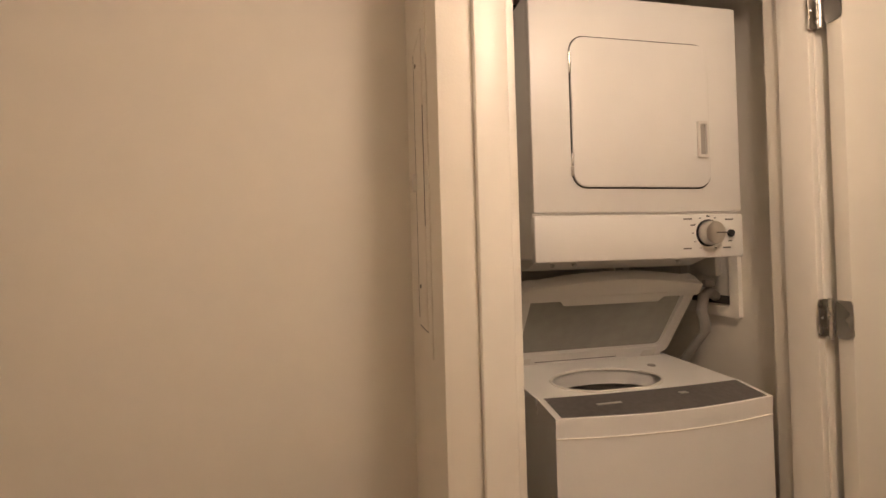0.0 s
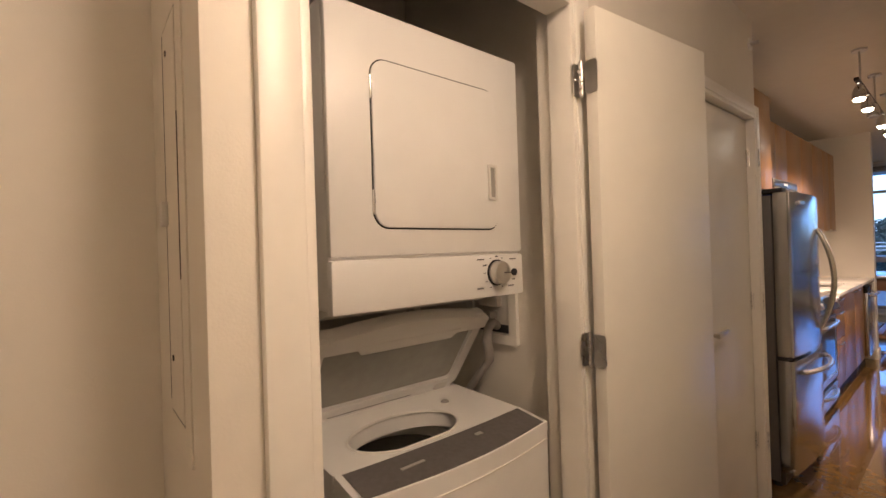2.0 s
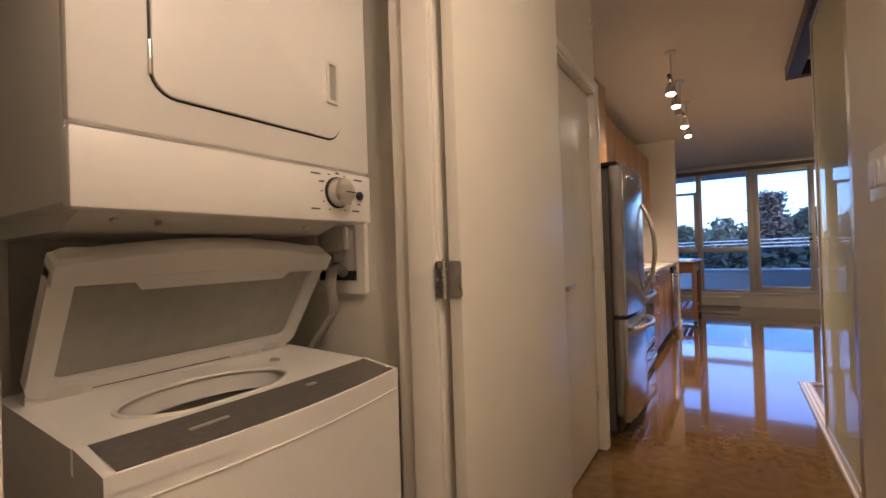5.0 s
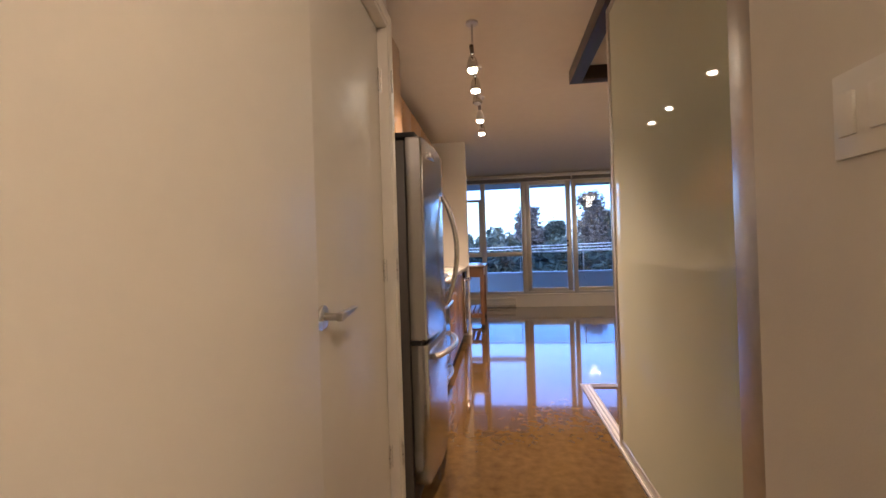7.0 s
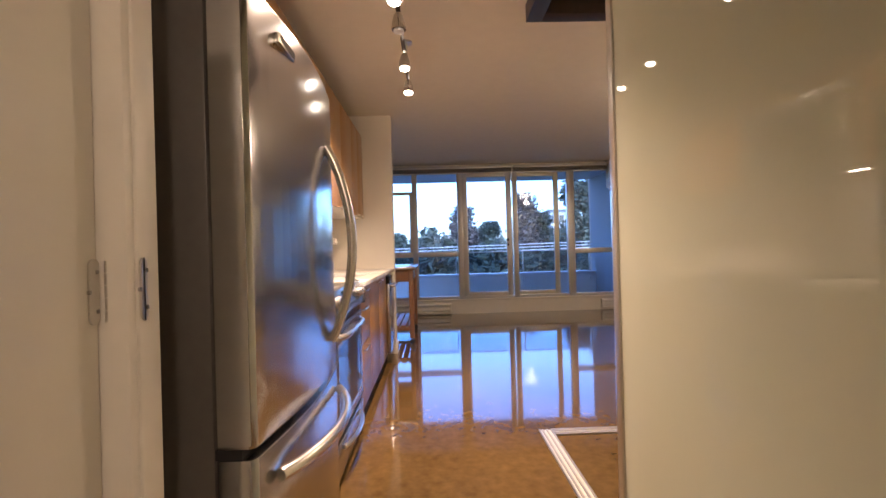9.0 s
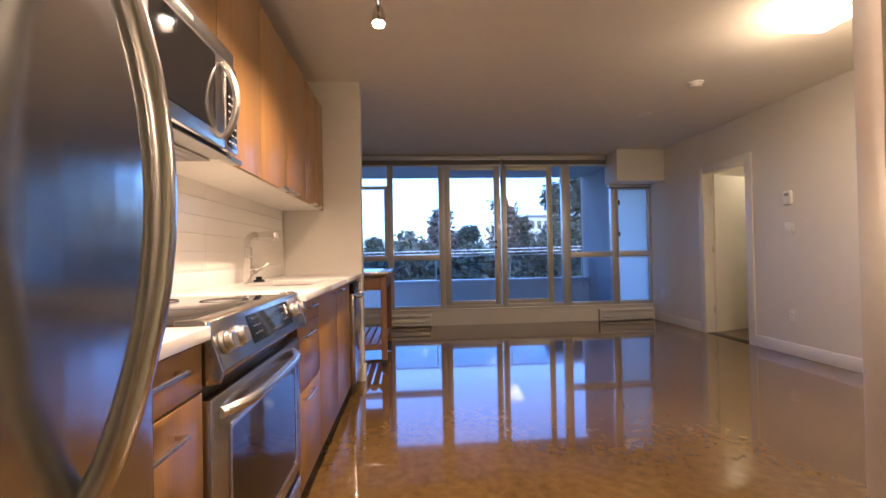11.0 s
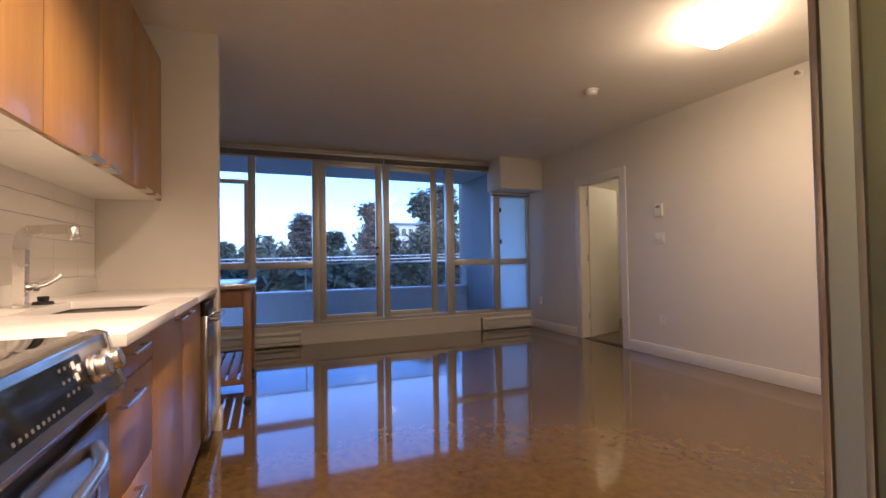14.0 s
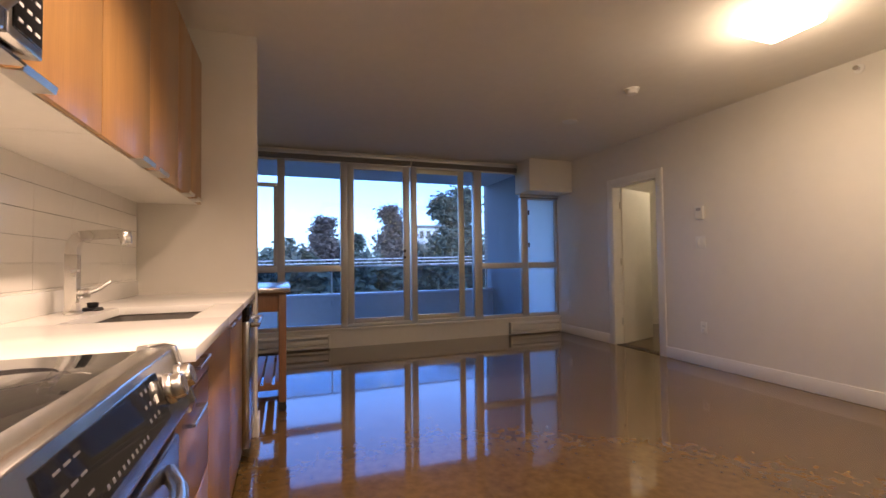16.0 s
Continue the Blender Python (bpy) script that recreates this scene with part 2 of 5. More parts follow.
def prism(profile, axis, a, b, bm=None, bevel=0.0):
    """A profile of (u, v) pairs drawn out along an axis from a to b. x: (y, z); y: (x, z); z: (x, y)."""
    out = bm or bmesh.new()
    sub = bmesh.new()
    put = {"x": lambda u, v, w: (w, u, v), "y": lambda u, v, w: (u, w, v), "z": lambda u, v, w: (u, v, w)}[axis]
    lo = [sub.verts.new(put(u, v, a)) for u, v in profile]
    hi = [sub.verts.new(put(u, v, b)) for u, v in profile]
    sub.faces.new(lo)
    sub.faces.new(hi[::-1])
    for k in range(len(lo)):
        sub.faces.new((lo[k], hi[k], hi[(k + 1) % len(lo)], lo[(k + 1) % len(lo)]))
    bmesh.ops.recalc_face_normals(sub, faces=sub.faces)
    if bevel:
        bmesh.ops.bevel(sub, geom=sub.edges[:], offset=bevel, segments=2, profile=0.5, affect="EDGES")
    return merge(out, sub)


def rounded(x0, x1, z0, z1, r, n=6):
    """The outline of a rectangle with round corners."""
    out = []
    for cx, cz, a0 in ((x1 - r, z1 - r, 0), (x0 + r, z1 - r, 90), (x0 + r, z0 + r, 180), (x1 - r, z0 + r, 270)):
        out += [(cx + r * math.cos(radians(a0 + 90 * k / n)), cz + r * math.sin(radians(a0 + 90 * k / n))) for k in range(n + 1)]
    return out


def ring_prism(outer, inner, axis, a, b, bm=None):
    """A flat ring between two outlines with as many points, drawn out along an axis."""
    out = bm or bmesh.new()
    put = {"x": lambda u, v, w: (w, u, v), "y": lambda u, v, w: (u, w, v), "z": lambda u, v, w: (u, v, w)}[axis]
    rows = [[out.verts.new(put(u, v, w)) for u, v in line] for line, w in ((outer, a), (inner, a), (inner, b), (outer, b))]
    n = len(outer)
    for r in range(4):
        p, q = rows[r], rows[(r + 1) % 4]
        for k in range(n):
            out.faces.new((p[k], p[(k + 1) % n], q[(k + 1) % n], q[k]))
    return out


S = dict(kind="structure")
CEIL_Z = 2.61

# ---- large structure ----
whole("floor", box(-0.8, 10.32, -5.4, 2.6, -0.12, 0.0), CONCRETE, "glossy polished brown concrete floor", "floor", **S)
whole("ceiling", box(-0.9, 10.42, -5.5, 2.7, CEIL_Z, CEIL_Z + 0.15), CEIL, "matt off-white painted ceiling", "ceiling", **S)
HY = 1.475   # hall face of the closet wall
LABW = "warm off-white painted wall"
# alcove with the breaker panel
whole("wall_alcove_end", box(-0.62, 0.560, 1.98, 2.10, 0, CEIL_Z), WALL, LABW, "wall", **S)
whole("wall_alcove_west", box(-0.72, -0.60, -0.75, 2.10, 0, CEIL_Z), WALL, LABW, "wall", **S)
whole("wall_closet_west", box(0.551, 0.685, HY, 2.52, 0, CEIL_Z, 0.004), WALL, LABW, "wall", **S)
# past x 1.72 an unseen extension, added to keep sky light from the door gaps
whole("wall_closet_back", box(0.685, 3.275, 2.40, 2.52, 0, CEIL_Z), WALL, LABW, "wall", **S)
whole("wall_closet_east", box(1.605, 1.72, HY + 0.12, 2.40, 0, CEIL_Z), WALL, LABW, "wall", **S)
w = box(0.685, 1.533, HY, HY + 0.06, 2.12, CEIL_Z)
box(1.533, 1.715, HY, HY + 0.12, 0, CEIL_Z, bm=w)
box(1.715, 3.225, HY, HY + 0.12, 2.09, CEIL_Z, bm=w)
box(3.225, 3.275, HY, HY + 0.12, 0, CEIL_Z, bm=w)
whole("wall_hall_north", w, WALL, LABW, "wall", **S)
whole("wall_fridge_side", box(3.16, 3.275, HY + 0.12, 2.24, 0, CEIL_Z), WALL, LABW, "wall", **S)
whole("wall_kitchen", box(3.275, 10.32, 2.125, 2.24, 0, CEIL_Z), WALL, LABW, "wall", **S)
whole("wall_kitchen_end", box(7.39, 7.527, 1.447, 2.125, 0, CEIL_Z, 0.003), WALL, "off-white painted wall end beside the counter", "wall", **S)
whole("wall_hall_south", box(1.20, 2.47, 0.30, 0.50, 0, CEIL_Z), WALL, LABW, "wall", **S)
whole("wall_foyer_east", box(1.20, 1.32, -0.75, 0.30, 0, CEIL_Z), WALL, LABW, "wall", **S)
whole("wall_foyer_south", box(-0.72, 1.32, -0.87, -0.75, 0, CEIL_Z), WALL, LABW, "wall", **S)
whole("wall_den_west", box(2.48, 2.60, -2.81, 0.30, 0, CEIL_Z), WALL, LABW, "wall", **S)
SY = -2.81
w = box(2.48, 8.245, SY - 0.12, SY, 0, CEIL_Z)
box(8.245, 9.0, SY - 0.12, SY, 2.085, CEIL_Z, bm=w)
box(9.0, 10.32, SY - 0.12, SY, 0, CEIL_Z, bm=w)
whole("wall_south", w, WALL, LABW, "wall", **S)
whole("wall_bedroom_west", box(7.4, 7.52, -5.2, SY - 0.12, 0, CEIL_Z), WALL, LABW, "wall", **S)
whole("wall_bedroom_south", box(7.4, 10.32, -5.32, -5.2, 0, CEIL_Z), WALL, LABW, "wall", **S)
whole("wall_bedroom_east", box(10.2, 10.32, -5.2, SY - 0.12, 0, CEIL_Z), WALL, LABW, "wall", **S)
WX = 10.30
w = box(WX - 0.07, WX + 0.10, SY, 2.125, 0, 0.225)
whole("wall_under_window", w, TRIM, "low white wall under the windows", "wall", **S)
whole("window_sill", box(WX - 0.10, WX + 0.09, SY, 2.125, 0.225, 0.252, 0.004), TRIM, "white painted window sill", "window sill", **S)
whole("wall_window_head", box(WX - 0.02, WX + 0.12, SY, 2.125, 2.49, CEIL_Z), WALL, LABW, "wall", **S)
whole("bulkhead", box(9.856, WX - 0.02, SY, -2.075, 2.135, CEIL_Z, 0.003), WALL, "boxed-in off-white bulkhead under the ceiling", "bulkhead", **S)


def baseboard(name, x0, x1, y0, y1):
    whole(name, box(x0, x1, y0, y1, 0, 0.125, 0.004), TRIM, "white painted baseboard", "baseboard", **S)


baseboard("baseboard", 5.25, 8.165, SY, SY + 0.014)
baseboard("baseboard", 9.083, WX - 0.07, SY, SY + 0.014)
baseboard("baseboard", 7.377, 7.541, 1.433, 1.447)
baseboard("baseboard", 7.527, 7.541, 1.447, 2.12)
baseboard("baseboard", 3.275, 3.287, 1.478, 2.12)
baseboard("baseboard", -0.60, 0.551, 1.966, 1.98)
baseboard("baseboard", 1.20, 2.468, 0.50, 0.514)

# ---- doors and casings ----
def casing(name, x0, x1, top, face, out, w=0.08, d=0.018, depth=0.12):
    """Door casing and jamb lining round an opening x0..x1 in a wall along x; out: the way the face looks (-1 or +1 in y)."""
    t = thing(name, ((x0 + x1) / 2, face, 0), "white painted door casing", "door frame", **S)
    y0, y1 = sorted((face, face + out * d))
    part("casing_side", box(x0 - w, x0, y0, y1, 0, top + w, 0.004), TRIM, t)
    part("casing_side", box(x1, x1 + w, y0, y1, 0, top + w, 0.004), TRIM, t)
    part("casing_head", box(x0, x1, y0, y1, top, top + w, 0.004), TRIM, t)
    j0, j1 = sorted((face + out * (d - 0.004), face - out * depth))
    part("jamb", box(x0, x0 + 0.018, j0, j1, 0, top, 0.002), TRIM, t)
    part("jamb", box(x1 - 0.018, x1, j0, j1, 0, top, 0.002), TRIM, t)
    part("jamb_head", box(x0 + 0.018, x1 - 0.018, j0, j1, top - 0.018, top, 0.002), TRIM, t)
    return t


def lever(parent, x, y, z, out, way):
    """Round rose with a straight lever; out: -1 or +1 in y, way: the x direction the lever points."""
    h = part("door_handle", cyl((x, y, z), (x, y + out * 0.010, z), 0.031, seg=28, bevel=0.003), CHROME, parent, "satin nickel lever handle")
    part("spindle", cyl((x, y + out * 0.010, z), (x, y + out * 0.058, z), 0.010, seg=16), CHROME, h)
    bm = prism([(x - way * 0.012, z - 0.011), (x + way * 0.115, z + 0.008), (x + way * 0.118, z + 0.014), (x + way * 0.02, z + 0.012), (x - way * 0.012, z + 0.011)], "y", y + out * 0.044, y + out * 0.062, bevel=0.003)
    part("grip", bm, CHROME, h)
    return h


def hinge(parent, plates, pin, z):
    """Butt hinge: two leaf plates (x0, x1, y0, y1) and a knuckle at pin (x, y), 89 mm tall round z."""
    h = None
    for x0, x1, y0, y1 in plates:
        if x1 - x0 > y1 - y0:
            bm = prism(rounded(x0, x1, z - 0.047, z + 0.047, 0.009, 4), "y", y0, y1)
        else:
            bm = prism(rounded(y0, y1, z - 0.047, z + 0.047, 0.009, 4), "x", x0, x1)
        if h is None:
            h = part("hinge", bm, CHROME, parent, "satin nickel butt hinge")
        else:
            part("hinge_leaf", bm, CHROME, h)
    bm = bmesh.new()
    for k in range(5):
        cyl((*pin, z - 0.045 + k * 0.018), (*pin, z - 0.045 + k * 0.018 + 0.0165), 0.0065, seg=14, bm=bm)
    cyl((*pin, z + 0.045), (*pin, z + 0.051), 0.005, seg=12, bm=bm)
    cyl((*pin, z - 0.051), (*pin, z - 0.045), 0.005, seg=12, bm=bm)
    part("knuckle", bm, CHROME, h)
    for x0, x1, y0, y1 in plates:
        for dz in (-0.028, 0.0, 0.028):
            cx, cy = (x0 + x1) / 2, (y0 + y1) / 2
            if x1 - x0 > y1 - y0:
                s = box(cx - 0.012 + abs(dz) * 0.5, cx - 0.006 + abs(dz) * 0.5, y0 - 0.0015, y1, z + dz - 0.003, z + dz + 0.003, 0.001, 1)
                part("screw", s, STEEL, h)


closet = casing("door_1", 0.705, 1.533, 2.12, HY, -1, w=0.075, d=0.022, depth=0.065)
leaf = thing("door_2", (1.53, 1.375, 0.012), "white painted closet door folded open against the hall wall", "door", **S)
bm = box(0, 0.60, -0.019, 0.019, 0.012, 2.072, 0.002)
bmesh.ops.transform(bm, matrix=pose(1.531, 1.407, 0, 0, 0, -6.5), verts=bm.verts)
part("leaf", bm, DOOR, leaf)
for z in (1.878, 1.10, 0.30):
    hinge(leaf, [(1.508, 1.545, 1.4495, 1.4528), (1.5265, 1.5300, 1.386, 1.424)], (1.526, 1.4355), z)
casing("door_3", 1.735, 3.225, 2.075, HY, -1, w=0.05, d=0.02)
d3 = thing("door_4", (2.86, 1.52, 0.01), "white painted closed flush door with a nickel lever", "door", **S)
part("astragal", box(2.484, 2.520, 1.494, 1.500, 0.012, 2.053, 0.002), TRIM, d3)
part("leaf", box(2.484, 3.204, 1.500, 1.540, 0.012, 2.053, 0.002), DOOR, d3)
lever(d3, 2.560, 1.500, 0.985, -1, 1)
d7 = thing("door_7", (2.11, 1.52, 0.01), "white painted closed flush door paired with its neighbour", "door", **S)
part("leaf", box(1.755, 2.472, 1.500, 1.540, 0.012, 2.053, 0.002), DOOR, d7)
lever(d7, 2.412, 1.500, 0.985, -1, -1)
for z in (1.845, 1.075, 0.325):
    hinge(d3, [(3.226, 3.240, 1.4515, 1.4545), (3.186, 3.204, 1.4965, 1.4995)], (3.213, 1.490), z)

casing("door_5", 8.245, 9.0, 2.085, SY, 1, w=0.083, d=0.016)
bed = thing("door_6", (8.975, SY - 0.12, 0.01), "white flush bedroom door standing open into the next room", "door", **S)
bm = box(0, 0.735, -0.02, 0.02, 0.012, 2.06, 0.002)
bmesh.ops.transform(bm, matrix=pose(8.985, SY - 0.125, 0, 0, 0, -72), verts=bm.verts)
part("leaf", bm, DOOR, bed)
for z in (1.83, 1.083, 0.30):
    hinge(bed, [(8.962, 8.981, SY - 0.100, SY - 0.096)], (8.975, SY - 0.112), z)
part("threshold", box(8.265, 8.98, SY - 0.12, SY, 0.0, 0.006, 0.002), BRONZE, bed, "dark metal threshold strip")

# ---- breaker panel in the alcove wall ----
pn = thing("electrical_panel", (0.551, 1.73, 1.05), "flush breaker panel painted like the alcove wall around it", "electrical panel")
part("frame", ring_prism(rounded(1.60, 1.86, 1.03, 1.93, 0.006), rounded(1.655, 1.80, 1.085, 1.87, 0.004), "x", 0.5475, 0.5515), WALL, pn)
part("cover", box(0.5465, 0.5505, 1.661, 1.794, 1.091, 1.864, 0.001), WALL, pn)
part("gap", box(0.5485, 0.551, 1.655, 1.80, 1.085, 1.87), BRONZE, pn)
part("edge_crack", box(0.5462, 0.5474, 1.794, 1.799, 1.11, 1.86), BRONZE, pn)
part("edge_crack", box(0.5462, 0.5474, 1.6555, 1.660, 1.36, 1.67), BRONZE, pn)
part("latch", box(0.534, 0.547, 1.775, 1.80, 1.465, 1.515, 0.003), ENAMEL_DULL, pn, "small grey latch")
for y, z in ((1.755, 1.81), (1.755, 1.20)):
    part("screw", cyl((0.5466, y, z), (0.5445, y, z), 0.006, seg=10), PANELGREY, pn)

# ---- glass den: header, track, panels ----
den = thing("sliding_door_header", (5.2, 0.385, 2.5), "dark metal ceiling track turning a corner over the den", "sliding door track", **S)
for name, b in (("channel", (2.582, 5.245, 0.315, 0.410, 2.50, CEIL_Z)), ("channel", (5.145, 5.245, SY, 0.315, 2.50, CEIL_Z))):
    part(name, box(*b, 0.003), BRONZE, den)
trk = thing("sliding_door_floor_track", (5.2, 0.385, 0), "pale metal floor track with two grooves turning a corner", "sliding door track", **S)
for y0 in (0.322, 0.349, 0.376, 0.395):
    part("rail", box(2.582, 5.24, y0, y0 + 0.009, 0, 0.011, 0.001, 1), ALU_WARM, trk)
part("track_base", box(2.582, 5.24, 0.322, 0.404, 0, 0.004), TRIM, trk)
for x0 in (5.158, 5.185, 5.212, 5.231):
    part("rail", box(x0, x0 + 0.009, SY, 0.322, 0, 0.011, 0.001, 1), ALU_WARM, trk)
part("track_base", box(5.158, 5.24, SY, 0.322, 0, 0.004), TRIM, trk)


def glass_panel(name, along, a, b, at, stile=0.028):
    """Sliding panel of frosted glass in a slim metal frame along x or y from a to b, centred on at."""
    t = thing(name, ((a + b) / 2, at, 0.014) if along == "x" else (at, (a + b) / 2, 0.014), "floor-to-ceiling sliding panel of greenish frosted glass in slim aluminium", "sliding door", "glass den panels")

    def seg(u0, u1, t0, t1, z0, z1, bev=0.002):
        return box(u0, u1, at + t0, at + t1, z0, z1, bev) if along == "x" else box(at + t0, at + t1, u0, u1, z0, z1, bev)

    part("pane", seg(a + stile * 0.6, b - stile * 0.6, -0.005, 0.005, 0.04, 2.49, 0.0), FROST, t)
    part("stile", seg(a, a + stile, -0.014, 0.014, 0.014, 2.498), ALU_WARM, t)
    part("stile", seg(b - stile, b, -0.014, 0.014, 0.014, 2.498), ALU_WARM, t)
    part("bottom_rail", seg(a + stile, b - stile, -0.012, 0.012, 0.014, 0.05), ALU_WARM, t)
    part("top_rail", seg(a + stile, b - stile, -0.012, 0.012, 2.462, 2.498), ALU_WARM, t)
    return t


whole("sliding_door_post", box(2.472, 2.58, 0.322, 0.492, 0, CEIL_Z, 0.006), ALU_WARM, "brushed aluminium post at the wall end", "door post", **S)
glass_panel("sliding_glass_panel", "x", 2.585, 4.10, 0.372, 0.04)
glass_panel("sliding_glass_panel", "x", 2.585, 3.95, 0.340)
glass_panel("sliding_glass_panel", "y", -2.05, -0.88, 5.215)
glass_panel("sliding_glass_panel", "y", -2.80, -1.09, 5.178)

# ---- window wall ----
wnd = thing("window_1", (WX, 0, 0.252), "wide aluminium window wall with a sliding balcony door", "window", **S)
Z0, Z1 = 0.252, 2.49
def post(y0, y1, x0=-0.045, x1=0.045, z0=Z0, z1=Z1, name="mullion", m=None):
    return part(name, box(WX + x0, WX + x1, y0, y1, z0, z1, 0.003), m or ALU, wnd)
EDGES = [(2.06, 2.125), (1.275, 1.365), (0.485, 0.575), (-0.485, -0.40), (-1.49, -1.365), (-2.27, -2.165), (SY, -2.765)]
for a, b in EDGES:
    post(a, b)
SLOTS = list(zip(EDGES, EDGES[1:]))
for n, ((hi, _), (_, lo)) in enumerate(SLOTS):
    top = 2.11 if n == 5 else Z1
    post(lo, hi, z0=Z0, z1=Z0 + 0.05, name="bottom_rail")
    post(lo, hi, z0=top - 0.045, z1=top, name="head_rail")
    if n in (0, 1, 4, 5):
        post(lo, hi, z0=1.0, z1=1.085, name="transom")
        for z0, z1 in ((Z0 + 0.05, 1.0), (1.085, top - 0.045)):
            part("pane", box(WX - 0.004, WX + 0.004, lo, hi, z0, z1), PANE if n != 5 else MILKPANE, wnd, smooth=False)
post(1.365, 2.06, z0=2.10, z1=2.145, name="awning_rail")
post(1.365, 1.41, x0=-0.06, z0=1.085, z1=2.10, name="sash_stile")
# sliding door: fixed leaf and moving leaf
def sash(lo, hi, x, name, w=0.075, m=None):
    s = part(name, box(WX + x - 0.02, WX + x + 0.02, lo, lo + w, Z0 + 0.05, Z1 - 0.045, 0.003), m or ALU, wnd)
    part("stile", box(WX + x - 0.02, WX + x + 0.02, hi - w, hi, Z0 + 0.05, Z1 - 0.045, 0.003), m or ALU, s)
    part("sash_rail", box(WX + x - 0.02, WX + x + 0.02, lo + w, hi - w, Z0 + 0.05, Z0 + 0.115, 0.003), m or ALU, s)
    part("sash_rail", box(WX + x - 0.02, WX + x + 0.02, lo + w, hi - w, Z1 - 0.11, Z1 - 0.045, 0.003), m or ALU, s)
    part("pane", box(WX + x - 0.003, WX + x + 0.003, lo + w, hi - w, Z0 + 0.115, Z1 - 0.11), PANE, s, smooth=False)
    return s
DOORALU = mat("champagne_aluminium", (0.62, 0.60, 0.50), 0.42, 0.5, vary=0.05, scale=9)
mv = sash(-0.375, 0.487, -0.024, "sliding_sash", 0.09)
for z in (1.27, 1.18):
    part("lock", cyl((WX - 0.05, -0.30, z), (WX - 0.043, -0.30, z), 0.022, seg=20, bevel=0.002), BRONZE, mv, "round lock cylinder")
sash(-1.222, -0.402, 0.022, "fixed_sash", 0.085, DOORALU)
part("pane", box(WX - 0.003, WX + 0.003, -1.365, -1.222, Z0 + 0.05, Z1 - 0.045), PANE, wnd, smooth=False)
for y in (-2.29, ):
    for z in (1.32, 1.82):
        part("window_catch", box(WX - 0.07, WX - 0.044, y, y + 0.02, z, z + 0.07, 0.004), BRONZE, wnd, "dark window catch")
for z in (1.30, 1.72):
    part("window_catch", box(WX - 0.08, WX - 0.06, 1.365, 1.385, z, z + 0.06, 0.004), ALU, wnd)


def roller_blind(y0, y1, z0, z1, x=WX - 0.085):
    t = thing("window_blind", (x, (y0 + y1) / 2, z0), "raised blind with its slats stacked under a head rail", "blind", "window blinds")
    part("head_rail", box(x - 0.025, x + 0.03, y0, y1, z1 - 0.04, z1, 0.003), ALU, t)
    n = max(3, int((z1 - z0 - 0.055) / 0.006))
    for k in range(n):
        z = z1 - 0.043 - k * 0.006
        part("slat", box(x - 0.022, x + 0.022, y0 + 0.01, y1 - 0.01, z - 0.004, z, 0.0), BLIND, t)
    part("bottom_bar", box(x - 0.024, x + 0.024, y0 + 0.008, y1 - 0.008, z0, z0 + 0.012, 0.002), BLIND, t)


roller_blind(-0.395, 2.10, 2.462, 2.565)
roller_blind(-2.07, -0.405, 2.462, 2.565)
roller_blind(-2.79, -2.10, 2.075, 2.135)


def baseboard_heater(y0, y1):
    x = WX - 0.07
    t = thing("baseboard_heater", (x - 0.03, (y0 + y1) / 2, 0.015), "long white metal electric baseboard heater", "heater", "baseboard heaters")
    bm = prism([(x, 0.02), (x, 0.185), (x - 0.045, 0.185), (x - 0.065, 0.165), (x - 0.065, 0.15), (x - 0.02, 0.145), (x - 0.02, 0.06), (x - 0.06, 0.045), (x - 0.06, 0.02)], "y", y0, y1)
    part("body", bm, TRIM, t)
    part("front_cover", box(x - 0.066, x - 0.060, y0 + 0.03, y1 - 0.03, 0.065, 0.13, 0.002), TRIM, t)
    part("element", cyl((x - 0.04, y0 + 0.05, 0.10), (x - 0.04, y1 - 0.05, 0.10), 0.015, seg=10), BRONZE, t)
    for y in (y0, y1 - 0.03):
        part("end_cap", box(x - 0.067, x, y, y + 0.03, 0.015, 0.187, 0.003), TRIM, t)


baseboard_heater(0.72, 2.0)
baseboard_heater(-2.78, -1.90)

# ---- balcony and outdoors ----
whole("balcony_floor", box(WX + 0.10, 12.0, -6, 6.5, -0.15, 0.10), BALCONY, "grey concrete balcony slab", "balcony", **S)
whole("balcony_ceiling", box(WX + 0.12, 12.0, -6, 6.5, 2.56, 2.72), BALCONY, "grey concrete slab of the balcony above", "ceiling", **S)
whole("balcony_parapet", box(11.78, 11.93, -2.40, 6.5, 0.10, 0.56), BALCONY, "low concrete balcony parapet", "parapet", **S)
whole("parapet_cap", box(11.74, 11.97, -2.40, 6.5, 0.56, 0.60, 0.004), CAPM, "pale metal cap on the parapet", "parapet", **S)
whole("balcony_divider_wall", box(10.75, 11.97, -2.56, -2.40, 0.10, 2.56), STUCCO, "grey rendered wall at the balcony's end", "wall", **S)
gr = thing("balcony_railing", (11.85, 1.5, 0.6), "glass balcony railing with a slim metal handrail", "railing")
part("handrail", box(11.83, 11.87, -2.39, 6.4, 1.04, 1.065, 0.004), ALU, gr)
for k in range(7):
    y = -2.30 + k * 1.42
    part("post", box(11.835, 11.865, y - 0.012, y + 0.012, 0.60, 1.04), ALU, gr)
    part("rail_pane", box(11.846, 11.854, y + 0.02, min(y + 1.40, 6.4), 0.63, 1.03), RAILGLASS, gr, smooth=False)
    part("bracket", box(11.75, 11.779, y - 0.02, y + 0.02, 0.42, 0.50, 0.003), ALU, gr)
pil = thing("brick_pillar", (12.1, -2.55, -6), "buff brick pillar outside the balcony", "pillar", **S)
part("core", box(12.01, 12.24, -2.66, -2.46, -6, 3.2), GROUT, pil)
brick = None
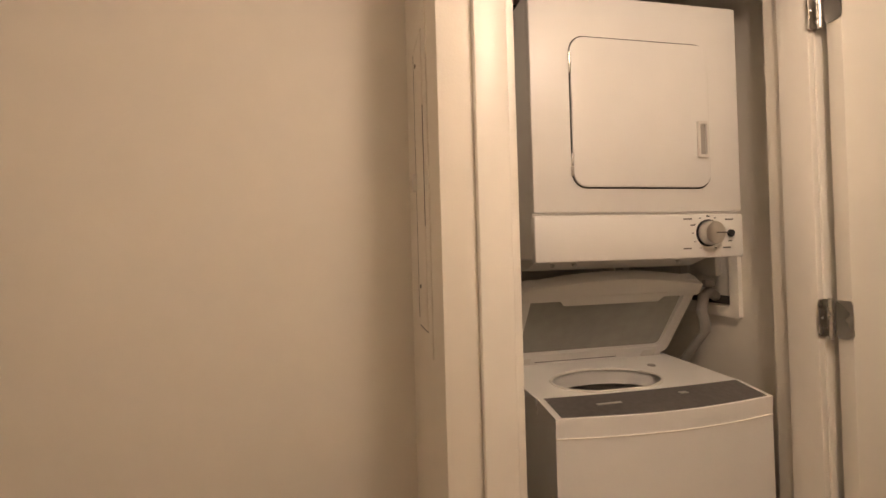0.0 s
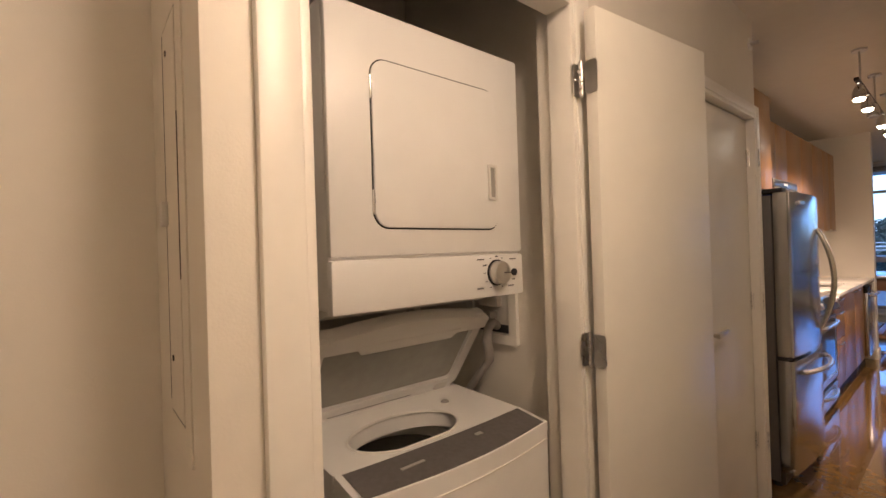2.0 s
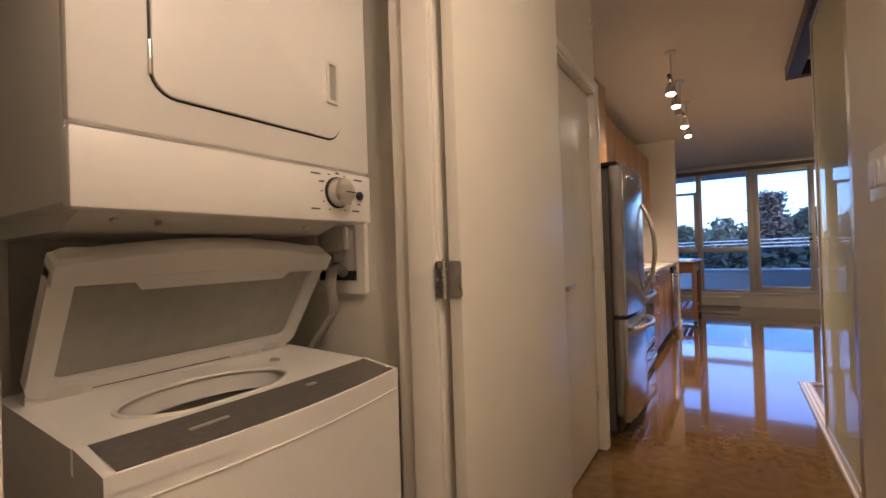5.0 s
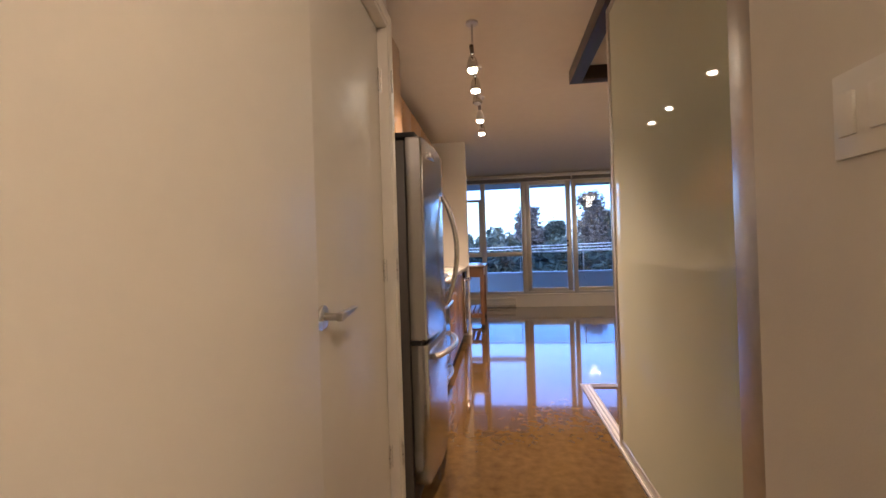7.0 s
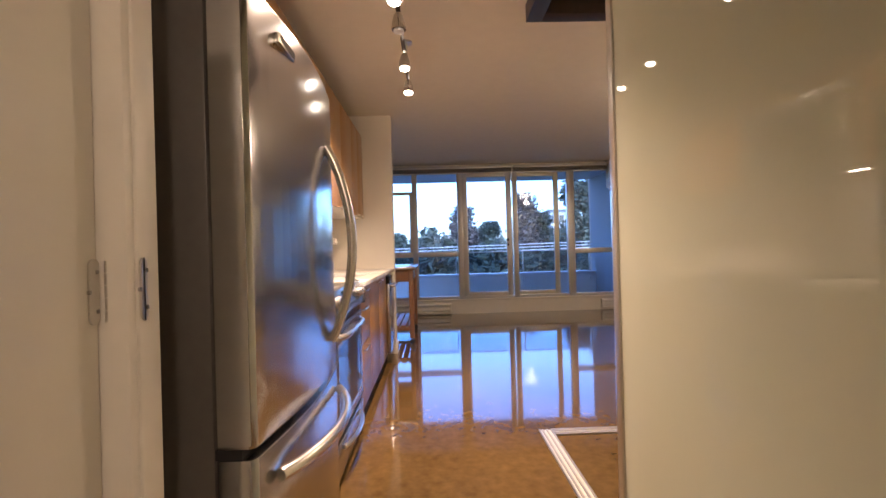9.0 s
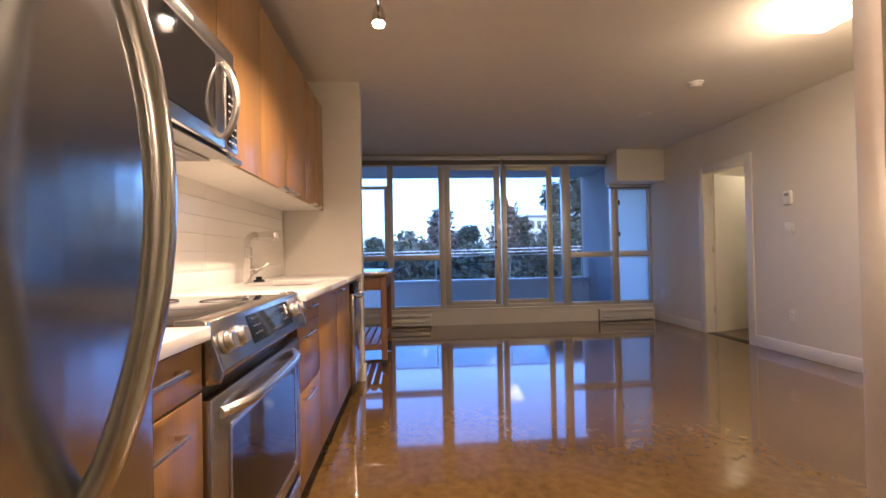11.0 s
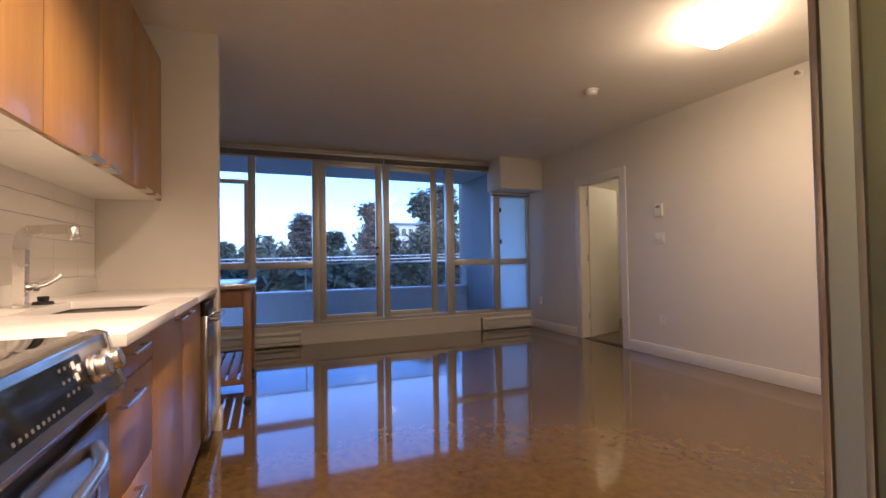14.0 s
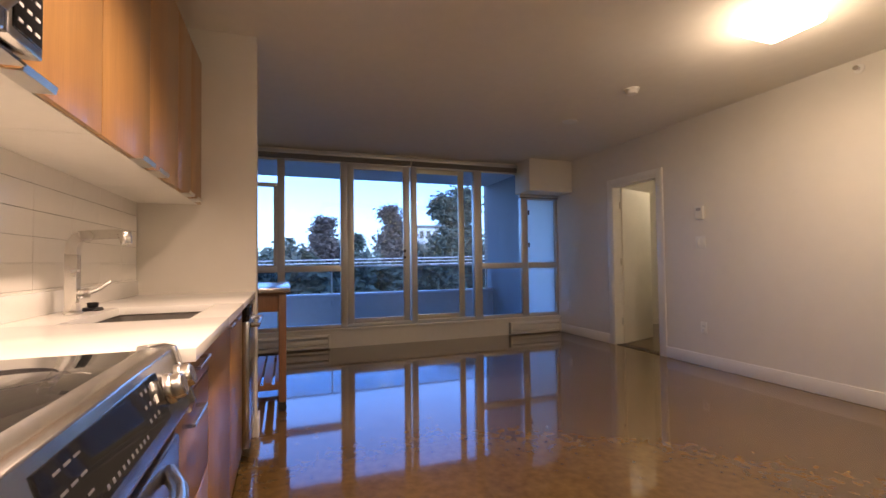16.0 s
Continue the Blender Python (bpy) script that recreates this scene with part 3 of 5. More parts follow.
for k in range(30):
    z = 0.35 + k * 0.075
    bm = box(-0.105, 0.105, -0.105, 0.105, 0.0, 0.065)
    if brick is None:
        bmesh.ops.translate(bm, verts=bm.verts, vec=(12.125, -2.56, 0))
        brick = part("brick", bm, BRICKM, pil, smooth=False)
        brick.location.z = z
    else:
        o = new("brick", brick.data)
        o.parent = pil
        o.location.z = z
whole("ground", box(12.5, 1500, -1200, 1200, -6.4, -6.3), GRASS, "dark grassy ground below the building", "ground", **S)


def pine(at, height, spread, seed, leaf, lobes=80, n=13000):
    rng = random.Random(seed)
    base = Vector(at)
    t = thing("tree", at, "tall dark evergreen tree with an uneven airy crown", "tree", "trees beyond the balcony")
    bm = tube([base + Vector((rng.uniform(-.15, .15) * k, rng.uniform(-.15, .15) * k, height * 0.92 * k / 5)) for k in range(6)], 0.22, 8)
    for v in bm.verts:
        f = 1 - 0.85 * (v.co.z - base.z) / height
        v.co.x, v.co.y = base.x + (v.co.x - base.x) * f, base.y + (v.co.y - base.y) * f
    limbs = []
    for k in range(lobes):
        h = height * (1 - 0.78 * rng.random() ** 1.15)
        reach = 1.15 * spread * (1.12 - (h / height) ** 1.1) * rng.uniform(0.45, 1.0) + 0.15
        a = rng.uniform(0, math.tau)
        tip = base + Vector((math.cos(a) * reach, math.sin(a) * reach, h + rng.uniform(-.1, .35) * reach * 0.4))
        root = base + Vector((0, 0, h - reach * 0.25))
        limbs.append((root, tip, reach))
        tube([root, (root + tip) / 2 + Vector((0, 0, -0.05 * reach)), tip], 0.045, 5, bm=bm)
    part("trunk", bm, BARK, t)
    vs, fs = [], []
    for k in range(n):
        root, tip, reach = limbs[rng.randrange(len(limbs))]
        c = root.lerp(tip, rng.uniform(0.35, 1.08)) + Vector((rng.gauss(0, .42), rng.gauss(0, .42), rng.gauss(0, .28))) * (0.5 + reach * 0.4)
        s = rng.uniform(0.06, 0.20)
        a, b = Vector((rng.gauss(0, 1), rng.gauss(0, 1), rng.gauss(0, .6))).normalized(), Vector((rng.gauss(0, 1), rng.gauss(0, 1), rng.gauss(0, 1))).normalized()
        i = len(vs)
        vs += [c - a * s, c + b * s * 0.5, c + a * s * 1.2, c - b * s * 0.45]
        fs.append((i, i + 1, i + 2, i + 3))
    me = bpy.data.meshes.new("crown")
    me.from_pydata([v - base for v in vs], [], fs)
    me.materials.append(leaf)
    o = new("crown", me)
    o.parent = t
    return t


G = -6.3
TREES = [((36, -1.3, G), 10.4, 2.0, 1, LEAF_RED), ((38, -3.6, G), 9.3, 2.0, 2, LEAF), ((34, -5.5, G), 11.1, 2.0, 3, LEAF_RED),
         ((40, -2.4, G), 8.9, 2.0, 4, LEAF), ((37, -7.6, G), 9.9, 1.8, 5, LEAF), ((31, -8.4, G), 11.6, 2.0, 6, LEAF),
         ((33, -10.6, G), 12.4, 2.6, 7, LEAF), ((40, 1.6, G), 8.2, 2.0, 8, LEAF), ((42, 4.2, G), 8.6, 2.2, 9, LEAF), ((40, 7.0, G), 9.2, 2.2, 10, LEAF_RED),
         ((35, 11.0, G), 9.0, 2.4, 11, LEAF), ((32, -14.5, G), 11.5, 3.0, 12, LEAF), ((36, -18.0, G), 10.3, 2.6, 13, LEAF)]
for spec in TREES:
    pine(*spec[:4], spec[4])

rng = random.Random(77)
vs, fs = [], []
for k in range(52000):
    y = rng.uniform(-26, 26)
    high = 7.9 + 0.55 * math.sin(y * 1.3) + 0.5 * math.sin(y * 0.47 + 1)
    c = Vector((rng.uniform(30, 44), y, G + high * rng.uniform(0.0, 1.0) ** 0.8))
    s = rng.uniform(0.14, 0.40)
    a, b = Vector((rng.gauss(0, 1), rng.gauss(0, 1), rng.gauss(0, .7))).normalized(), Vector((rng.gauss(0, 1), rng.gauss(0, 1), rng.gauss(0, 1))).normalized()
    i = len(vs)
    vs += [c - a * s, c + b * s * 0.6, c + a * s * 1.2, c - b * s * 0.5]
    fs.append((i, i + 1, i + 2, i + 3))
me = bpy.data.meshes.new("shrubs")
me.from_pydata(vs, [], fs)
me.materials.append(LEAF)
tagged(new("shrubs", me), "dark mass of shrubs and lower trees", "shrubs", kind="stuff")


def far_block(name, x, y, w, d, top, label, rows, cols):
    t = thing(name, (x, y, G), label, "building")
    part("wall", box(x, x + d, y - w / 2, y + w / 2, G, top), HOUSE, t)
    part("roof", box(x - 0.3, x + d + 0.3, y - w / 2 - 0.3, y + w / 2 + 0.3, top, top + 0.35), ROOFM, t)
    for r in range(rows):
        for c in range(cols):
            yy, zz = y - w / 2 + (c + 0.5) * w / cols, top - 1.2 - r * 2.6
            part("window", box(x - 0.06, x + 0.05, yy - w / cols * 0.3, yy + w / cols * 0.3, zz - 0.75, zz + 0.55), BLACKGLASS, t)


far_block("apartment_building", 78, -21.9, 5.0, 9, 7.2, "pale apartment block with a flat roof beyond the trees", 4, 4)
far_block("tower_block", 210, -7.5, 5, 8, 7.6, "distant pale tower block on the skyline", 4, 3)
far_block("tower_block", 220, -2.0, 4, 8, 5.6, "distant pale tower block on the skyline", 3, 2)
for z, dz in ((1.35, -0.3), (1.18, -0.26), (1.52, -0.34)):
    pts = [(22, 30 - k * 4, z + 0.0 + dz * (1 - ((k - 7) / 7) ** 2) + 0.035 * (k - 6)) for k in range(15)]
    whole("overhead_cable", tube(pts, 0.018, 6), CAPM, "pale overhead cable strung across the view", "cable", "overhead cables")
for y in (30, -26):
    whole("cable_pole", cyl((22, y, G), (22, y, 2.4), 0.14, 0.10), BARK, "tall dark wooden cable pole", "pole", "cable poles")

# ---- laundry closet ----
def lathe(profile, cx, cy, seg=36, bm=None):
    """A turned shape about an upright axis from (radius, z) pairs."""
    out = bm or bmesh.new()
    rows = [[out.verts.new((cx + r * math.cos(k * math.tau / seg), cy + r * math.sin(k * math.tau / seg), z)) for k in range(seg)] for r, z in profile]
    for a, b in zip(rows, rows[1:]):
        for k in range(seg):
            out.faces.new((a[k], a[(k + 1) % seg], b[(k + 1) % seg], b[k]))
    return out


def washer():
    t = thing("washing_machine", (1.185, 1.9, 0.0), "white top-loading washing machine with its lid propped open", "washing machine")
    x0, x1, y0, y1 = 0.843, 1.485, 1.537, 2.27
    front = [(x0, y1), (x0, y0 + 0.035)] + [(x0 + (x1 - x0) * k / 12, y0 + 0.028 - 0.03 * math.sin(math.pi * k / 12)) for k in range(13)] + [(x1, y0 + 0.035), (x1, y1)]
    shell = [(1.164 + (x - 1.164) * 0.95, 1.92 + (y - 1.92) * 0.95) for x, y in front]
    part("body", ring_prism(front, shell, "z", 0.03, 0.845), ENAMEL, t)
    seam = [(x0 + (x1 - x0) * k / 12, y0 + 0.0275 - 0.03 * math.sin(math.pi * k / 12)) for k in range(13)]
    part("seam", tube([(x, y, 0.822) for x, y in seam], 0.0022, 6), GROUT, t)
    # top deck with the tub's opening, rising to the back
    cx, cy, r = 1.112, 1.775, 0.175
    outer, inner = [], []
    for k in range(96):
        a = k * math.tau / 96
        dx, dy = math.cos(a), math.sin(a)
        far = min(((x1 if dx > 0 else x0) - cx) / dx if abs(dx) > 1e-6 else 9, ((2.10 if dy > 0 else 1.672) - cy) / dy if abs(dy) > 1e-6 else 9)
        outer.append((cx + dx * far, cy + dy * far))
        inner.append((cx + r * dx, max(cy + r * 0.60 * dy, 1.682)))
    bm = ring_prism(outer, inner, "z", 0.845, 0.886)
    for v in bm.verts:
        if v.co.z > 0.87:
            v.co.z += (v.co.y - 1.672) * 0.03
    part("top_deck", bm, ENAMEL, t)
    lip = [(cx + r * math.cos(k * math.tau / 40), max(cy + r * 0.60 * math.sin(k * math.tau / 40), 1.682)) for k in range(41)]
    part("opening_rim", tube([(x, y, 0.886 + (y - 1.672) * 0.03) for x, y in lip], 0.005, 8), ENAMEL_DULL, t)
    tub = lathe([(0.198, 0.800), (0.198, 0.50), (0.15, 0.46), (0.0, 0.455)], cx + 0.02, cy + 0.04)
    for v in tub.verts:
        v.co.y = cy + (v.co.y - cy) * 0.88
    part("drum", tub, STEEL_H, t, "steel drum inside")
    part("balance_ring", lathe([(0.196, 0.835), (0.176, 0.840), (0.165, 0.828), (0.168, 0.79), (0.192, 0.785)], cx + 0.02, cy + 0.04), ENAMEL_DULL, t)
    # sloping control panel, bowed at its front edge
    bm = bmesh.new()
    rows = []
    for k in range(13):
        u = k / 12
        x = x0 + (x1 - x0) * u
        yb, yf = 1.676 - 0.012 * math.sin(math.pi * u), y0 + 0.026 - 0.03 * math.sin(math.pi * u)
        rows.append([bm.verts.new(p) for p in ((x, yb, 0.888), (x, yf, 0.872), (x, yf, 0.845), (x, yb, 0.845))])
    for a, b in zip(rows, rows[1:]):
        for k in range(4):
            bm.faces.new((a[k], a[(k + 1) % 4], b[(k + 1) % 4], b[k]))
    bm.faces.new(rows[0])
    bm.faces.new(rows[-1][::-1])
    part("panel_base", bm, ENAMEL, t)
    bm = bmesh.new()
    rows = []
    for k in range(13):
        u = 0.025 + 0.95 * k / 12
        x = x0 + (x1 - x0) * u
        yb, yf = 1.668 - 0.012 * math.sin(math.pi * u), y0 + 0.032 - 0.03 * math.sin(math.pi * u)
        rows.append([bm.verts.new(p) for p in ((x, yb, 0.8895), (x, yf, 0.8745), (x, yf, 0.870), (x, yb, 0.885))])
    for a, b in zip(rows, rows[1:]):
        for k in range(4):
            bm.faces.new((a[k], a[(k + 1) % 4], b[(k + 1) % 4], b[k]))
    pan = part("control_panel", bm, PANELGREY, t, "smoked grey touch panel")
    for x in (0.98, 1.24):
        part("marking", box(x, x + 0.07, 1.600, 1.610, 0.8805, 0.8835) if x < 1 else box(x, x + 0.025, 1.615, 1.63, 0.8825, 0.8858), HOSE, pan)
    part("hinge_cover", box(0.86, 1.465, 1.985, 2.03, 0.885, 0.918, 0.008), ENAMEL, t)
    part("slot", box(0.97, 1.28, 1.9835, 1.99, 0.902, 0.908), DARK, t)
    # lid: frame with a smoked glass insert and a moulded front lip, leaning forward
    m = pose(1.172, 1.995, 0.915, 0, 0, 0) @ pose(0, 0, 0, 34, 0, 0)
    def lid_part(name, bm, material, label="", under=None):
        bmesh.ops.transform(bm, matrix=m, verts=bm.verts)
        return part(name, bm, material, under or t, label)
    ow = [(x * (1.0 if z < 0.2 else 1.0), z) for x, z in rounded(-0.315, 0.305, 0.0, 0.335, 0.03)]
    lid = lid_part("lid", ring_prism(ow, rounded(-0.275, 0.268, 0.035, 0.285, 0.02), "y", -0.018, 0.014), ENAMEL, "white lid frame with smoked glass")
    lid_part("lid_glass", prism(rounded(-0.283, 0.275, 0.027, 0.293, 0.02), "y", -0.004, 0.004), LIDGREY, "", lid)
    arc = [(-0.315 + 0.62 * k / 12, 0.325 + 0.034 * math.sin(math.pi * k / 12)) for k in range(13)]
    lid_part("lid_front", prism([(-0.315, 0.280)] + arc + [(0.305, 0.280)], "y", -0.034, 0.016, bevel=0.004), ENAMEL, "", lid)
    lid_part("finger_grip", prism([(-0.20, 0.30), (-0.17, 0.262), (0.16, 0.262), (0.19, 0.30)], "y", -0.036, -0.012, bevel=0.004), ENAMEL, "", lid)
    for x in (-0.25, 0.235):
        lid_part("hinge_arm", box(x - 0.03, x + 0.03, -0.02, 0.02, -0.03, 0.02, 0.006), ENAMEL_DULL, "", lid)
    part("detergent_mark", cyl((1.340, 1.872, 0.888), (1.340, 1.872, 0.8955), 0.016, 0.012), HOSE, t)
    for x in (0.90, 1.47):
        for y in (1.66, 2.2):
            part("foot", cyl((x, y, 0), (x, y, 0.032), 0.02, seg=14), DARK, t)


def dryer():
    t = thing("tumble_dryer", (1.17, 1.95, 1.255), "white stacked tumble dryer with a square door and one dial", "tumble dryer")
    x0, x1, y0 = 0.838, 1.500, 1.652
    part("body", box(x0, x1, y0 + 0.012, 2.26, 1.262, 1.996, 0.012), ENAMEL, t)
    part("front_panel", box(x0 + 0.002, x1 - 0.002, y0, y0 + 0.03, 1.388, 1.994, 0.008), ENAMEL, t)
    cp = part("control_panel", box(x0 + 0.002, x1 - 0.002, y0 - 0.002, y0 + 0.03, 1.255, 1.382, 0.006), ENAMEL, t)
    part("door_gap", ring_prism(rounded(0.953, 1.393, 1.455, 1.876, 0.045), rounded(0.958, 1.388, 1.460, 1.871, 0.04), "y", y0 - 0.001, y0 + 0.004), DARK, t)
    dr = part("door", prism(rounded(0.957, 1.389, 1.459, 1.872, 0.040), "y", y0 - 0.007, y0 + 0.004, bevel=0.003), ENAMEL, t)
    g = part("door_grip", ring_prism(rounded(1.345, 1.380, 1.545, 1.650, 0.004), rounded(1.352, 1.373, 1.553, 1.642, 0.003), "y", y0 - 0.014, y0 - 0.005), ENAMEL_DULL, dr)
    part("grip_recess", box(1.352, 1.373, y0 - 0.0085, y0 - 0.006, 1.553, 1.642), HOSE, g)
    for z in (1.80, 1.52):
        part("door_hinge", box(0.9515, 0.9575, y0 - 0.008, y0, z - 0.03, z + 0.03, 0.002), CHROME, dr)
    k = part("dial", cyl((1.375, y0 - 0.004, 1.327), (1.375, y0 - 0.034, 1.327), 0.036, 0.033, seg=36, bevel=0.004), CHROME, cp, "silver timer dial")
    part("dial_skirt", cyl((1.375, y0 - 0.002, 1.327), (1.375, y0 - 0.006, 1.327), 0.039, seg=36), DARK, k)
    part("pointer", box(1.375, 1.408, y0 - 0.0355, y0 - 0.033, 1.3255, 1.3285), PANELGREY, k)
    part("start_button", cyl((1.451, y0 - 0.002, 1.325), (1.451, y0 - 0.010, 1.325), 0.011, seg=20, bevel=0.002), DARK, cp, "black start button")
    for n in range(11):
        a = radians(-60 + n * 30)
        x, z = 1.375 + 0.050 * math.cos(a), 1.327 + 0.050 * math.sin(a)
        part("tick", box(x - 0.003, x + 0.003, y0 - 0.003, y0 - 0.0018, z - 0.0012, z + 0.0012), INK, cp)
    for x, z, w in ((1.295, 1.368, 0.028), (1.435, 1.366, 0.028), (1.293, 1.283, 0.026), (1.425, 1.284, 0.026), (1.372, 1.375, 0.01), (1.445, 1.303, 0.012), (1.318, 1.35, 0.014)):
        part("printed_word", box(x, x + w, y0 - 0.003, y0 - 0.0018, z - 0.0018, z + 0.0018), INK, cp)
    part("base_pan", prism([(1.70, 1.262), (1.80, 1.228), (2.25, 1.228), (2.25, 1.262)], "x", 0.87, 1.44), ENAMEL_DULL, t)
    for x in (0.93, 1.00, 1.35):
        part("screw", cyl((x, 1.745, 1.249), (x, 1.738, 1.242), 0.007, seg=10), CHROME, t)
    for x in (0.87, 1.465):
        part("stand_leg", box(x - 0.015, x + 0.015, 2.18, 2.24, 0.0, 1.262, 0.003), ENAMEL_DULL, t)
    part("vent_bracket", box(0.835, 0.88, 1.80, 1.86, 1.997, 2.03, 0.004), DARK, t)
    part("vent_duct", tube([(0.92, 1.95, 1.99), (0.92, 1.97, 2.08), (0.92, 2.15, 2.16), (0.92, 2.38, 2.18)], 0.05, 14), DARK, t, "dark flexible vent duct")


washer()
dryer()
wb = thing("washer_outlet_box", (1.60, 1.90, 1.05), "white recessed water box with a drain hose in the closet wall", "outlet box")
part("frame", ring_prism(rounded(1.765, 2.02, 1.05, 1.30, 0.006), rounded(1.80, 1.985, 1.085, 1.265, 0.004), "x", 1.588, 1.604), TRIM, wb)
part("recess", box(1.598, 1.6015, 1.80, 1.985, 1.085, 1.265), ENAMEL_DULL, wb)
part("inlet_cover", box(1.575, 1.602, 1.84, 1.94, 1.185, 1.262, 0.008), ENAMEL_DULL, wb)
# near-black strip standing in for the shade low in the recess
part("recess_shade", box(1.594, 1.602, 1.81, 1.975, 1.09, 1.12, 0.002), DARK, wb)
hs = thing("drain_hose", (1.5, 1.86, 0.8), "grey corrugated drain hose hooked into the outlet box", "hose")
pts = [(1.59, 1.86, 1.115), (1.55, 1.845, 1.135), (1.515, 1.83, 1.12), (1.50, 1.825, 1.08), (1.515, 1.83, 1.04), (1.535, 1.85, 1.00), (1.535, 1.90, 0.94), (1.535, 1.97, 0.86), (1.545, 2.06, 0.78)]
part("hose_hook", tube(pts[:6], 0.017, 12), HOSE, hs)
part("hose", tube(pts[5:], 0.014, 12), HOSE, hs)
part("clip", box(1.52, 1.56, 1.825, 1.845, 1.15, 1.175, 0.004), HOSE, hs)

# ---- fridge and the cabinet over it ----
def fridge():
    x0, x1 = 3.425, 4.150
    t = thing("refrigerator", (3.82, 1.75, 0), "stainless steel bottom-freezer refrigerator with bowed handles", "refrigerator")
    part("body", box(x0 + 0.002, x1 - 0.002, 1.452, 2.10, 0.03, 1.655, 0.006), GREYSIDE, t)

    def door_profile(bulge):
        pts = [(x0, 1.446), (x0, 1.382)]
        pts += [(x0 + 0.012 + (x1 - x0 - 0.024) * k / 16, 1.372 - bulge * math.sin(math.pi * k / 16)) for k in range(17)]
        return pts + [(x1, 1.382), (x1, 1.446)]

    up = part("door", prism(door_profile(0.026), "z", 0.742, 1.668, bevel=0.004), STEEL, t, "brushed steel upper door")
    part("door_edge", box(x0 - 0.0015, x0 + 0.004, 1.380, 1.444, 0.75, 1.66), STEEL, up)
    lo = part("freezer_drawer", prism(door_profile(0.026), "z", 0.095, 0.722, bevel=0.004), STEEL, t, "brushed steel freezer drawer")
    part("gasket", box(x0 + 0.004, x1 - 0.004, 1.40, 1.452, 0.722, 0.742), DARK, t)
    part("kick_grille", box(x0 + 0.02, x1 - 0.02, 1.43, 1.46, 0.015, 0.09, 0.003), BRONZE, t)
    for x in (x0 + 0.04, x1 - 0.04):
        part("foot", cyl((x, 1.47, 0), (x, 1.47, 0.03), 0.02, seg=12), DARK, t)
    arc = [(3.985, 1.352 - 0.075 * math.sin(math.pi * k / 14) ** 0.8, 0.84 + 0.62 * k / 14) for k in range(15)]
    part("handle", tube(arc, 0.015, 12), CHROME, up, "bowed steel handle")
    arc = [(3.50 + 0.58 * k / 14, 1.352 - 0.072 * math.sin(math.pi * k / 14) ** 0.8, 0.655) for k in range(15)]
    part("handle", tube(arc, 0.015, 12), CHROME, lo, "bowed steel handle")
    b = part("badge", box(3.555, 3.665, 1.347, 1.360, 1.597, 1.622, 0.003), CHROME, up, "plain metal badge")
    part("badge_inlay", box(3.562, 3.658, 1.3458, 1.3472, 1.602, 1.617), PANELGREY, b)
    part("hinge_cover", box(x0 + 0.005, x0 + 0.10, 1.40, 1.53, 1.668, 1.692, 0.006), DARK, t)
    # low blue slab lying on the fridge top behind the hinge cover
    part("blue_slab", box(x0 + 0.16, x0 + 0.36, 1.46, 1.62, 1.656, 1.69, 0.004), BLUESLAB, t, "low blue slab on the fridge top")


fridge()


def pull(parent, x0, x1, y, z, out=0.028, r=0.0045):
    """Square bar pull standing off a front that faces -y."""
    h = part("handle", box(x0, x1, y - out, y - out + 2 * r, z - r, z + r, 0.001, 1), CHROME, parent, "brushed steel bar handle")
    for x in (x0, x1 - 0.008):
        part("stand_off", box(x, x + 0.008, y - out + 2 * r, y, z - r, z + r), CHROME, h)
    return h


def edge_pull(parent, x0, x1, y, z):
    """Folded steel tab under a door's lower edge."""
    bm = prism([(y + 0.02, z + 0.002), (y - 0.022, z + 0.002), (y - 0.026, z + 0.014), (y - 0.029, z + 0.013), (y - 0.025, z - 0.002), (y + 0.02, z - 0.002)], "x", x0, x1)
    return part("handle", bm, CHROME, parent, "folded steel edge pull")


ofc = thing("over_fridge_cabinet", (3.82, 1.85, 1.74), "dark wood-veneer cabinet above the refrigerator", "cabinet", "upper kitchen cabinets")
part("body", box(3.41, 4.150, 1.632, 2.12, 1.745, 2.40, 0.002), WOOD, ofc)
for a, b in ((3.412, 3.778), (3.782, 4.148)):
    part("door", box(a, b, 1.612, 1.630, 1.747, 2.398, 0.0015), WOOD, ofc)

UY, UZ0, UZ1 = 1.768, 1.488, 2.385
def upper(x0, x1, z0, splits, pulls, label="wood-veneer upper kitchen cabinet with a flat door"):
    t = thing("upper_cabinet", ((x0 + x1) / 2, 1.95, z0), label, "cabinet", "upper kitchen cabinets")
    part("body", box(x0, x1, UY + 0.02, 2.115, z0 + 0.016, UZ1, 0.001, 1), WOOD, t)
    part("bottom_panel", box(x0, x1, UY + 0.022, 2.115, z0, z0 + 0.015), TRIM, t, "white underside")
    for (a, b), p in zip(zip(splits, splits[1:]), pulls):
        d = part("door", box(a + 0.0008, b - 0.0008, UY, UY + 0.018, z0, UZ1, 0.0015), WOOD, t)
        if p:
            edge_pull(d, p[0], p[1], UY, z0)
    return t


upper(4.155, 4.58, UZ0, (4.155, 4.58), (None,))
upper(4.585, 5.296, 1.895, (4.585, 4.94, 5.296), (None, None), "short wood-veneer cabinet above the microwave")
upper(5.30, 5.80, UZ0, (5.30, 5.80), ((5.34, 5.47),))
upper(5.803, 6.76, UZ0, (5.803, 6.28, 6.76), ((6.10, 6.25), (6.31, 6.46)))
upper(6.763, 7.388, UZ0, (6.763, 7.075, 7.388), ((6.90, 7.03), (7.12, 7.25)))


